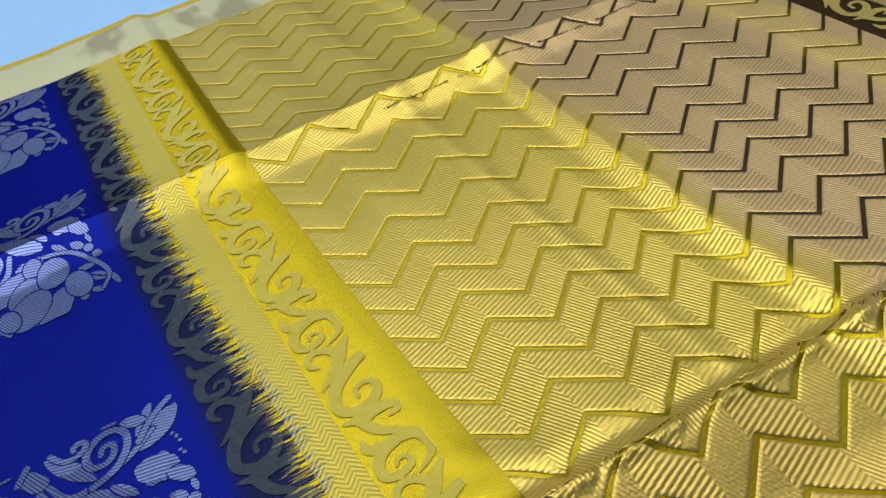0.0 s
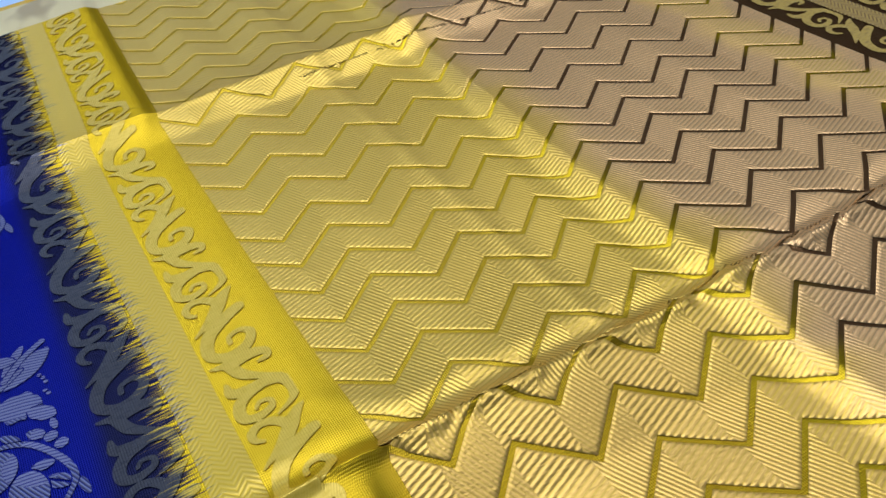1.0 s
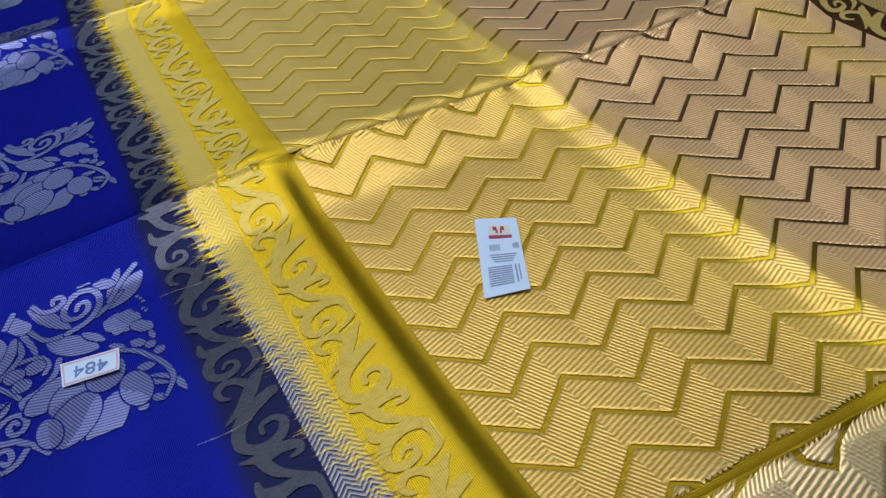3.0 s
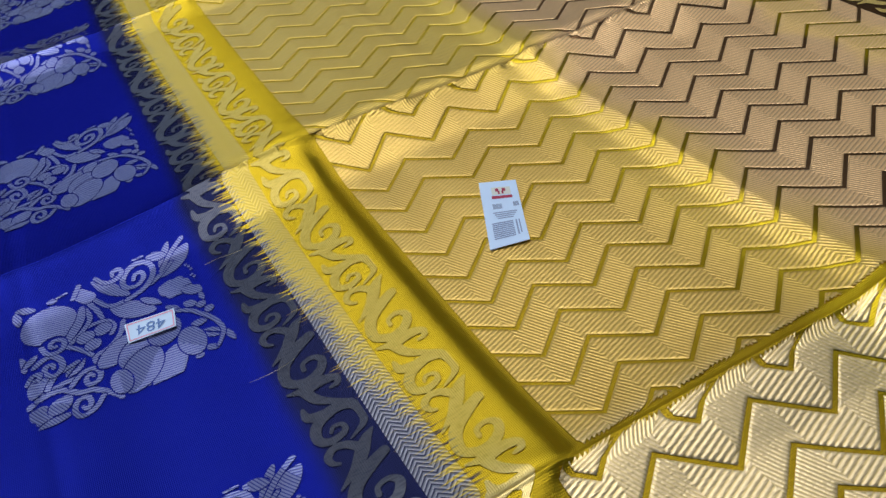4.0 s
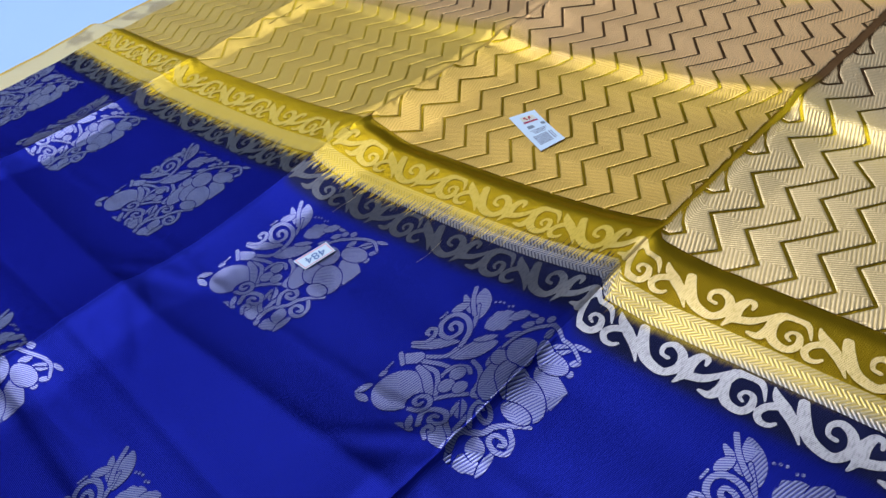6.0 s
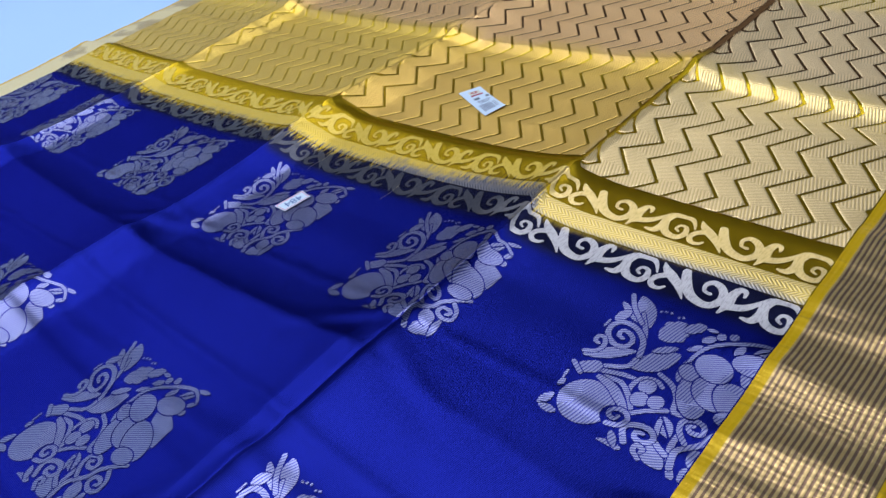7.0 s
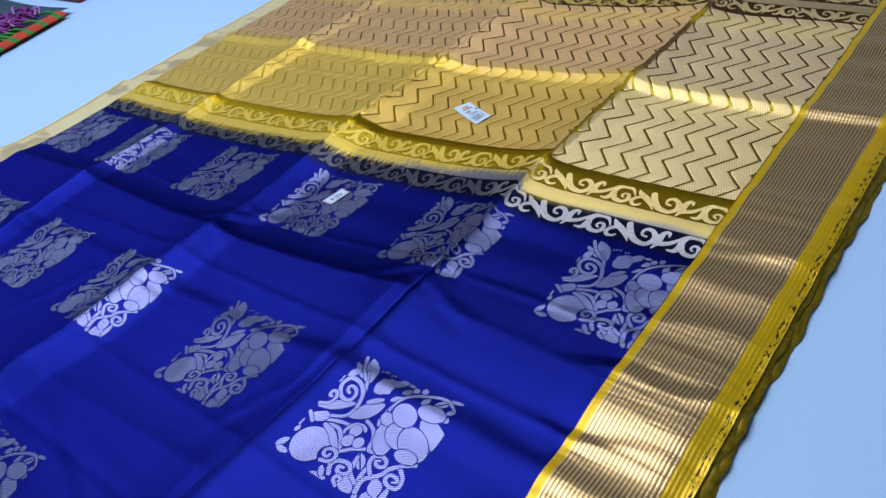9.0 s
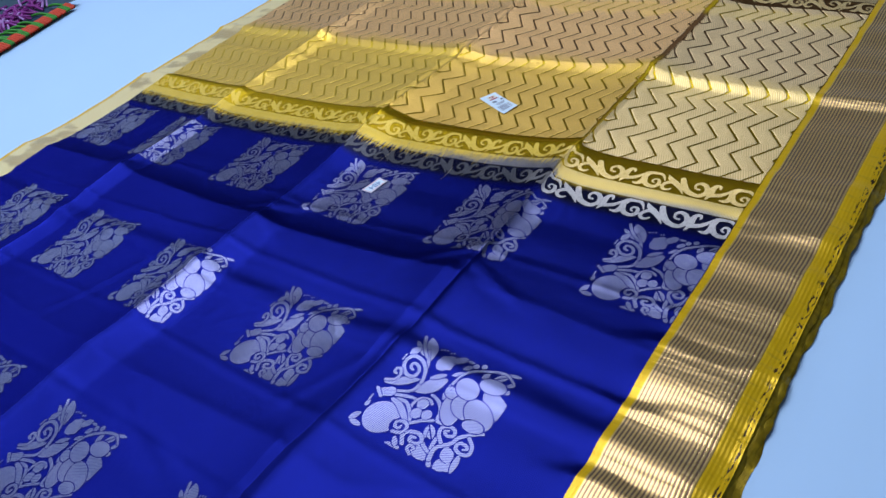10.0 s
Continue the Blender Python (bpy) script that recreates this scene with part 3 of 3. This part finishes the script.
    line((0.792, 0.199, 0.013), (0.732, 0.256, 0.013), (0.722, 0.315, 0.013), (0.777, 0.348, 0.013), (0.832, 0.331, 0.013), (0.839, 0.286, 0.012), (0.789, 0.273, 0.012), (0.759, 0.297, 0.010), (0.786, 0.313, 0.008))
    line((0.963, 0.333, 0.013), (1.023, 0.286, 0.013), (1.038, 0.218, 0.013), (0.98, 0.192, 0.013), (0.919, 0.216, 0.013), (0.921, 0.262, 0.012), (0.973, 0.272, 0.012), (1.003, 0.249, 0.010), (0.977, 0.231, 0.008))
    line((0.648, -0.004, 0.010), (0.599, 0.028, 0.012), (0.601, 0.065, 0.012), (0.643, 0.057, 0.010), (0.636, 0.035, 0.008))
    line((-0.015, 0.686, 0.005), (-0.011, 0.743, 0.005))
    line((0.017, 0.229, 0.005), (0.011, 0.286, 0.005))
    line((0.066, 0.348, 0.040), (0.121, 0.386, 0.043))
    line((-0.0, 0.358, 0.013), (0.077, 0.307, 0.012))
    # a short row of dots
    for x, y in ((0.216, 0.941), (0.242, 0.953), (0.273, 0.959), (0.327, 0.948), (0.350, 0.958)):
        add(np.hypot(px - x, py - y) - 0.008)
    # bud of three and berries
    for x, y, r in ((0.609, 0.925, 0.025), (0.672, 0.955, 0.025), (0.992, 0.815, 0.022), (0.446, 0.415, 0.047), (0.454, 0.32, 0.047), (0.539, 0.347, 0.043)):
        add(np.hypot(px - x, py - y) - r, 0.010)
    # mango fruit, bitten by a curl
    fruit = np.hypot((px - 0.222) / 1.04, py - 0.155) - 0.150
    add(np.maximum(fruit, 0.075 - np.hypot(px - 0.400, py - 0.155)), 0.014)
    line((0.187, 0.338, 0.015), (0.285, 0.313, 0.025), (0.367, 0.262, 0.025), (0.426, 0.221, 0.012))
    line((0.393, 0.095, 0.013), (0.456, 0.116, 0.013), (0.475, 0.167, 0.013), (0.449, 0.203, 0.013), (0.401, 0.209, 0.012), (0.367, 0.178, 0.012), (0.379, 0.145, 0.012), (0.417, 0.14, 0.010), (0.423, 0.166, 0.010))
    # full blossom: overlapping petals
    for cx, cy, rx, ry, turn in ((0.678, 0.476, 0.143, 0.079, -1.05), (0.582, 0.614, 0.062, 0.046, 2.68), (0.985, 0.668, 0.171, 0.074, 2.65), (0.859, 0.810, 0.115, 0.068, -3.07), (0.758, 0.543, 0.124, 0.091, 2.65), (0.901, 0.539, 0.158, 0.100, 2.60), (0.924, 0.431, 0.089, 0.052, -3.07), (0.683, 0.703, 0.111, 0.085, 2.79)):
        c, s = math.cos(turn), math.sin(turn)
        qx, qy = (px - cx) * c + (py - cy) * s, -(px - cx) * s + (py - cy) * c
        add((np.hypot(qx / rx, qy / ry) - 1) * min(rx, ry), 0.011)
    return np.maximum(d - 0.0020, np.maximum(np.maximum(-0.025 - px, px - 1.055), np.maximum(-0.02 - py, py - 1.01)))


def scroll_field(px, py):
    """One repeat of the running scroll, px 0..3.25 along it, py 0..1 across."""
    d = np.full(px.shape, 9.0)
    curled_head = [(0.000, 0.91, 0.100), (0.041, 0.62, 0.120), (0.113, 0.29, 0.120), (0.196, 0.14, 0.113), (0.275, 0.14, 0.100), (0.322, 0.41, 0.100), (0.291, 0.72, 0.093), (0.218, 0.86, 0.080), (0.172, 0.73, 0.055), (0.186, 0.53, 0.045), (0.232, 0.49, 0.050)]
    hooked_wing, wing_leaf = [(0.439, 0.73, 0.033), (0.428, 0.88, 0.060), (0.386, 0.89, 0.080), (0.364, 0.65, 0.113), (0.374, 0.36, 0.113), (0.364, 0.16, 0.060), (0.353, 0.02, 0.027)], [(0.374, 0.29, 0.107), (0.470, 0.41, 0.100), (0.535, 0.64, 0.067), (0.589, 0.94, 0.020)]
    snail_back, snail_curl = [(0.502, 0.12, 0.040), (0.566, 0.14, 0.093), (0.588, 0.38, 0.100), (0.588, 0.66, 0.107), (0.621, 0.90, 0.100), (0.708, 0.95, 0.085), (0.772, 0.87, 0.060), (0.825, 0.58, 0.020)], [(0.588, 0.63, 0.093), (0.620, 0.31, 0.100), (0.673, 0.14, 0.100), (0.749, 0.12, 0.090), (0.782, 0.30, 0.080), (0.761, 0.55, 0.060), (0.712, 0.58, 0.045), (0.698, 0.43, 0.040), (0.728, 0.35, 0.033)]
    plume, plume_hook = [(0.827, 0.96, 0.020), (0.869, 0.78, 0.093), (0.934, 0.62, 0.125), (1.009, 0.42, 0.100), (1.063, 0.20, 0.050), (1.096, 0.05, 0.020)], [(0.901, 0.62, 0.093), (0.847, 0.46, 0.080), (0.832, 0.26, 0.070), (0.868, 0.11, 0.070), (0.915, 0.12, 0.055), (0.940, 0.22, 0.035)]
    for shift in (-1, 0, 1):
        for run in (curled_head, hooked_wing, wing_leaf, snail_back, snail_curl, plume, plume_hook):
            d = np.minimum(d, stroke(px, py, smooth_line([((x + shift) * 3.25, y, r * 0.98) for x, y, r in run], 5)))
    return np.maximum(d, np.maximum(-py, py - 1))


def marched(f):
    """Corners and faces of the area where the field f on a grid is below zero: corners as (row, column)."""
    h, w = f.shape
    index, verts, faces = {}, [], []

    def corner(key, place):
        if key not in index:
            index[key] = len(verts)
            verts.append(place)
        return index[key]
    neg = f < 0
    busy = neg[:-1, :-1] | neg[1:, :-1] | neg[:-1, 1:] | neg[1:, 1:]
    for r, c in zip(*np.nonzero(busy)):
        ring = ((r, c), (r, c + 1), (r + 1, c + 1), (r + 1, c))
        face = []
        for p, q in zip(ring, ring[1:] + ring[:1]):
            fp, fq = f[p], f[q]
            if fp < 0:
                face.append(corner(p, p))
            if (fp < 0) != (fq < 0):
                a, b = (p, q) if p < q else (q, p)
                t = f[a] / (f[a] - f[b])
                face.append(corner((a, b), (a[0] + t * (b[0] - a[0]), a[1] + t * (b[1] - a[1]))))
        if len(face) > 2:
            faces.append(face)
    return np.array(verts, float), faces


def laid(name, flat, faces, x0, v0, sx, sv, mat, parent, lift, label="", xmin=-1.027, xmax=-0.0006):
    x = x0 + flat[:, 1] * sx
    faces = [f for f in faces if xmin < x[f].max() and x[f].min() < xmax]
    if not faces:
        return None
    used = np.unique(np.concatenate(faces))
    place = np.zeros(len(flat), int)
    place[used] = np.arange(len(used))
    flat, faces = flat[used], [[int(place[i]) for i in f] for f in faces]
    x = np.clip(x[used], xmin, xmax)
    v = v0 + flat[:, 0] * sv
    y = v + skew(x, v)
    x = x + bend(x, y)
    ob = mesh_of(name, np.stack([x, y, height(x, y) + lift], 1), faces, mat, parent)
    return tagged(ob, label)


NU, NV = 216, 216
gy, gx = np.mgrid[0:NV + 1, 0:NU + 1]
flat, faces = marched(floral(1.10 * gx / NU - 0.035, 1.05 * gy / NV - 0.03))
MW, MH = 0.100, 0.108
ROWS_V = ((-0.146, (-0.039, -0.228, -0.421, -0.607, -0.806, -0.976)), (-0.366, (-0.132, -0.314, -0.518, -0.706, -0.893)),
          (-0.586, (-0.022, -0.208, -0.412, -0.598, -0.788, -0.975)), (-0.806, (-0.132, -0.314, -0.518, -0.706, -0.893)))
for vc, centres in ROWS_V:
    for xc in centres:
        laid("floral_motif", flat, faces, xc - 0.535 * MW, vc - 0.53 * MH, 1.10 * MW / NU, 1.05 * MH / NV, SILVER, saree, 0.0006, "silver zari floral square")

REPEAT, SH = 0.0918, 0.0285
NS, NH = 180, 56
gy, gx = np.mgrid[0:NH + 1, 0:NS + 1]
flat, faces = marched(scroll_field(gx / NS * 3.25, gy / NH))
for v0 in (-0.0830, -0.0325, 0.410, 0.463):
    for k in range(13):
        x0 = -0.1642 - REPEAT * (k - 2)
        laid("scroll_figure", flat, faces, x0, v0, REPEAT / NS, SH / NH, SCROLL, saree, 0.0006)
for v0 in (-0.0530, 0.440):
    draped("herringbone_strip", spread(-1.027, -0.0006, 0.003), np.linspace(v0, v0 + 0.0190, 9), 0.0006, HERRING, saree, "herringbone gold stripe")

# the folded layers under the wide border, their raw edges crumpled
_e = np.random.RandomState(9)
for j in range(7):
    ys = np.arange(Y0, Y1, 0.0022)
    rough = np.convolve(_e.uniform(-1, 1, len(ys) + 8), np.ones(4) / 4, "same")[4:-4]
    out = X1 - 0.001 + 0.0014 * j + 0.0020 * np.sin(ys * (11 + 4 * j) + 2 * j) + 0.0012 * np.sin(ys * (70 + 13 * j) + j) + 0.0009 * rough - 0.022 * ys
    cols = np.array([0, 0.3, 0.6, 0.8, 0.92, 0.97, 1.0])
    gx = 0.05 + (out[:, None] - 0.05) * cols[None, :]
    gyy = np.repeat(ys[:, None], 7, 1)
    top = height(np.minimum(gx, X1 - 0.004), gyy)
    lip = np.array([0, 0, 0, 0.0002, 0.0008, 0.0020, 0.0036])
    gz = np.maximum(top - 0.0011 * (j + 1) - 0.7 * lip[None, :] + 0.0002 * rough[:, None] * cols[None, :], TABLE + 0.0004 + 0.0006 * (6 - j))
    n = len(ys)
    i = np.arange(n * 7).reshape(n, 7)
    fc = np.stack([i[:-1, :-1], i[:-1, 1:], i[1:, 1:], i[1:, :-1]], -1).reshape(-1, 4)
    mesh_of("folded_layer", np.stack([gx, gyy, gz], -1).reshape(-1, 3), fc.tolist(), EDGE, saree)

# ---- paper tag and price sticker ----


def slip(name, corners, lift, mat, parent, curl=0.0, nx=10, ny=16):
    """A thin slip of paper between four corners: top left, top right, bottom right, bottom left."""
    tl, tr, br, bl = (Vector(c) for c in corners)
    verts, faces = [], []
    for side in (0, 1):
        for r in range(ny + 1):
            for c in range(nx + 1):
                a, b = c / nx, r / ny
                p = tl.lerp(tr, a).lerp(bl.lerp(br, a), b)
                z = float(height(p.x, p.y)) + lift + curl * (b - 0.5) ** 2 * (0.4 + 1.2 * a) - (0.0003 if side else 0)
                verts.append((p.x, p.y, z))
    w = (nx + 1) * (ny + 1)
    for r in range(ny):
        for c in range(nx):
            q = [r * (nx + 1) + c, (r + 1) * (nx + 1) + c, (r + 1) * (nx + 1) + c + 1, r * (nx + 1) + c + 1]
            faces += [q, [w + i for i in reversed(q)]]
    rim = [c for c in range(nx + 1)] + [r * (nx + 1) + nx for r in range(1, ny + 1)] + [ny * (nx + 1) + c for c in range(nx - 1, -1, -1)] + [r * (nx + 1) for r in range(ny - 1, 0, -1)]
    for a, b in zip(rim, rim[1:] + rim[:1]):
        faces.append([a, b, w + b, w + a])
    return mesh_of(name, verts, faces, mat, parent, smooth=False)


TAG = [(-0.4032, 0.0766), (-0.3908, 0.0966), (-0.3386, 0.0745), (-0.3460, 0.0520)]


def inside(corners, a0, b0, a1, b1):
    tl, tr, br, bl = (Vector((*c, 0)) for c in corners)
    return [tuple(tl.lerp(tr, a).lerp(bl.lerp(br, a), b)) for a, b in ((a0, b0), (a1, b0), (a1, b1), (a0, b1))]


tag = tagged(new("paper_tag"), "small white paper quality tag lying on the gold weave", "tag")
LIFT, CURL = 0.0016, 0.003


def print_on(name, corners, rect, mat, parent, lift, label=""):
    """A printed patch that follows the curl of its paper."""
    a0, b0, a1, b1 = rect
    tl, tr, br, bl = (Vector((*c[:2], 0)) for c in corners)
    verts, faces = [], []
    for r in range(9):
        for c in range(5):
            a, b = a0 + (a1 - a0) * c / 4, b0 + (b1 - b0) * r / 8
            p = tl.lerp(tr, a).lerp(bl.lerp(br, a), b)
            curl = CURL if parent == tag else 0.0015
            z = float(height(p.x, p.y)) + lift + curl * (b - 0.5) ** 2 * (0.4 + 1.2 * a) + 0.00012
            verts.append((p.x, p.y, z))
    for r in range(8):
        for c in range(4):
            q = r * 5 + c
            faces.append([q, q + 5, q + 6, q + 1])
    return tagged(mesh_of(name, verts, faces, mat, parent, smooth=False), label)


TAG3 = [(*c, 0) for c in TAG]
slip("paper", TAG3, LIFT, PAPER, tag, CURL)
print_on("emblem_ground", TAG, (0.30, 0.10, 0.80, 0.22), CREAM, tag, LIFT)
for a, b, w in ((0.40, 0.12, 0.09), (0.58, 0.12, 0.09), (0.46, 0.16, 0.05), (0.56, 0.16, 0.05)):
    print_on("emblem_stroke", TAG, (a, b, a + w, b + 0.05), REDINK, tag, LIFT + 0.0001)
print_on("red_bar", TAG, (0.28, 0.235, 0.82, 0.28), REDINK, tag, LIFT)
print_on("hologram", TAG, (0.26, 0.36, 0.50, 0.44), FOIL, tag, LIFT)
print_on("hologram", TAG, (0.80, 0.35, 0.94, 0.42), FOIL, tag, LIFT)
for r in range(4):
    print_on("text_bar", TAG, (0.24 + 0.03 * r, 0.49 + 0.03 * r, 0.86 - 0.04 * r, 0.505 + 0.03 * r), GREYINK, tag, LIFT)
for r in range(9):
    print_on("text_bar", TAG, (0.16, 0.645 + 0.028 * r, 0.70, 0.662 + 0.028 * r), GREYINK, tag, LIFT)
print_on("text_bar", TAG, (0.76, 0.64, 0.80, 0.88), GREYINK, tag, LIFT)
print_on("text_bar", TAG, (0.84, 0.64, 0.87, 0.86), GREYINK, tag, LIFT)

STICK = [(-0.4205, -0.1514), (-0.4158, -0.1225), (-0.4008, -0.1246), (-0.4039, -0.1518)]
sticker = tagged(new("price_sticker"), "small white pink-edged sticker with handwritten number on blue silk", "sticker")
slip("sticker_paper", [(*c, 0) for c in STICK], 0.0014, PAPER, sticker, 0.0015)
for r in ((0.03, 0.05, 0.97, 0.11), (0.03, 0.89, 0.97, 0.95), (0.03, 0.11, 0.055, 0.89), (0.945, 0.11, 0.97, 0.89)):
    print_on("pink_line", STICK, r, PINK, sticker, 0.0014)
data = bpy.data.curves.new("number", "FONT")
data.body, data.size, data.align_x, data.align_y, data.extrude = "484", 0.0115, "CENTER", "CENTER", 0.00005
data.materials.append(INK)
number = new("number", data)
mid = sum((Vector((*c, 0)) for c in STICK), Vector()) / 4
xa = (Vector((*STICK[0], 0)) - Vector((*STICK[1], 0))).normalized()
za = Vector((0, 0, 1))
ya = za.cross(xa)
number.matrix_world = Matrix(((xa.x, ya.x, 0, mid.x), (xa.y, ya.y, 0, mid.y), (0, 0, 1, float(height(mid.x, mid.y)) + 0.0018), (0, 0, 0, 1)))
number.parent = sticker


def yarn(name, points, radius, mat, parent=None):
    """A round thread along a smooth line, as a mesh."""
    pts = [Vector(p[:3]) for p in smooth_line(points, 5)]
    verts, faces = [], []
    for i, p in enumerate(pts):
        d = (pts[min(i + 1, len(pts) - 1)] - pts[max(i - 1, 0)]).normalized()
        s = d.cross(Vector((0.1, 0.2, 1))).normalized()
        u = s.cross(d)
        for k in range(6):
            a = k * math.pi / 3
            verts.append(p + radius * (math.cos(a) * s + math.sin(a) * u))
    for i in range(len(pts) - 1):
        for k in range(6):
            a, b = i * 6 + k, i * 6 + (k + 1) % 6
            faces.append([a, b, b + 6, a + 6])
    return mesh_of(name, verts, faces, mat, parent)


def loose(points, bow):
    out = []
    for x, y in points:
        out.append((x, y, float(height(x, y)) + 0.0016))
    return out


for line in ([(-0.3348, -0.0995), (-0.3338, -0.0880), (-0.3345, -0.0800), (-0.3356, -0.0735)], [(-0.4402, -0.0965), (-0.4400, -0.0880), (-0.4388, -0.0800), (-0.4384, -0.0730)]):
    tagged(yarn("loose_thread", loose(line, 0), 0.00011, THREAD), "fine loose thread lying on the silk", "thread", "loose threads")

# ---- the neighbouring textile with tassels, beyond the left edge ----
neighbour = tagged(new("tasselled_textile"), "folded purple textile with orange and green corded tassel edge", "textile")
_t = random.Random(3)


def along(s, off=0.0, z=0.0):
    """A place along the tasselled edge."""
    return (-1.626 - 0.220 * s - off, -0.11 + s, TABLE + z)


verts, faces = [], []
for i in range(25):
    for j in range(9):
        x, y, z = along(-0.25 + 0.55 * i / 24, 0.012 + 0.9 * j / 8, 0.012 + 0.006 * math.sin(i * 0.9 + j))
        verts.append((x, y, z))
for i in range(24):
    for j in range(8):
        q = i * 9 + j
        faces.append([q, q + 1, q + 10, q + 9])
mesh_of("cloth_fold", verts, faces, TEAL, neighbour)
for i in range(70):
    s = -0.22 + 0.48 * i / 69
    mat = RED if (i // 2) % 3 else GREEN
    yarn("cord_strand", [(*along(s, 0.028, 0.010 + 0.004 * _t.random()), 0), (*along(s + 0.006, 0.012, 0.018), 0), (*along(s + 0.016, -0.002 - 0.004 * _t.random(), 0.008), 0)], 0.0042, mat, neighbour)
for i in range(170):
    s = -0.22 + 0.46 * _t.random()
    o = 0.03 + 0.12 * _t.random()
    z = 0.018 + 0.012 * _t.random()
    mat = _t.choice((PURPLE, PURPLE, PURPLE, LILAC))
    yarn("tassel_thread", [(*along(s, o, z), 0), (*along(s + _t.uniform(-.02, .03), o + 0.03, z + 0.008), 0), (*along(s + _t.uniform(-.03, .05), o + 0.06, z), 0)], _t.uniform(0.0018, 0.0035), mat, neighbour)
for i in range(26):
    s = -0.2 + 0.44 * _t.random()
    yarn("green_thread", [(*along(s, 0.05, 0.024), 0), (*along(s + 0.01, 0.025, 0.026), 0), (*along(s + 0.03, 0.006, 0.014), 0)], 0.003, GREEN, neighbour)
maroon = tagged(box("maroon_cloth", -2.2, -1.76, 0.24, 0.7, TABLE, TABLE + 0.014, MAROON, 0.004), "folded maroon cloth on the white sheet", "cloth")
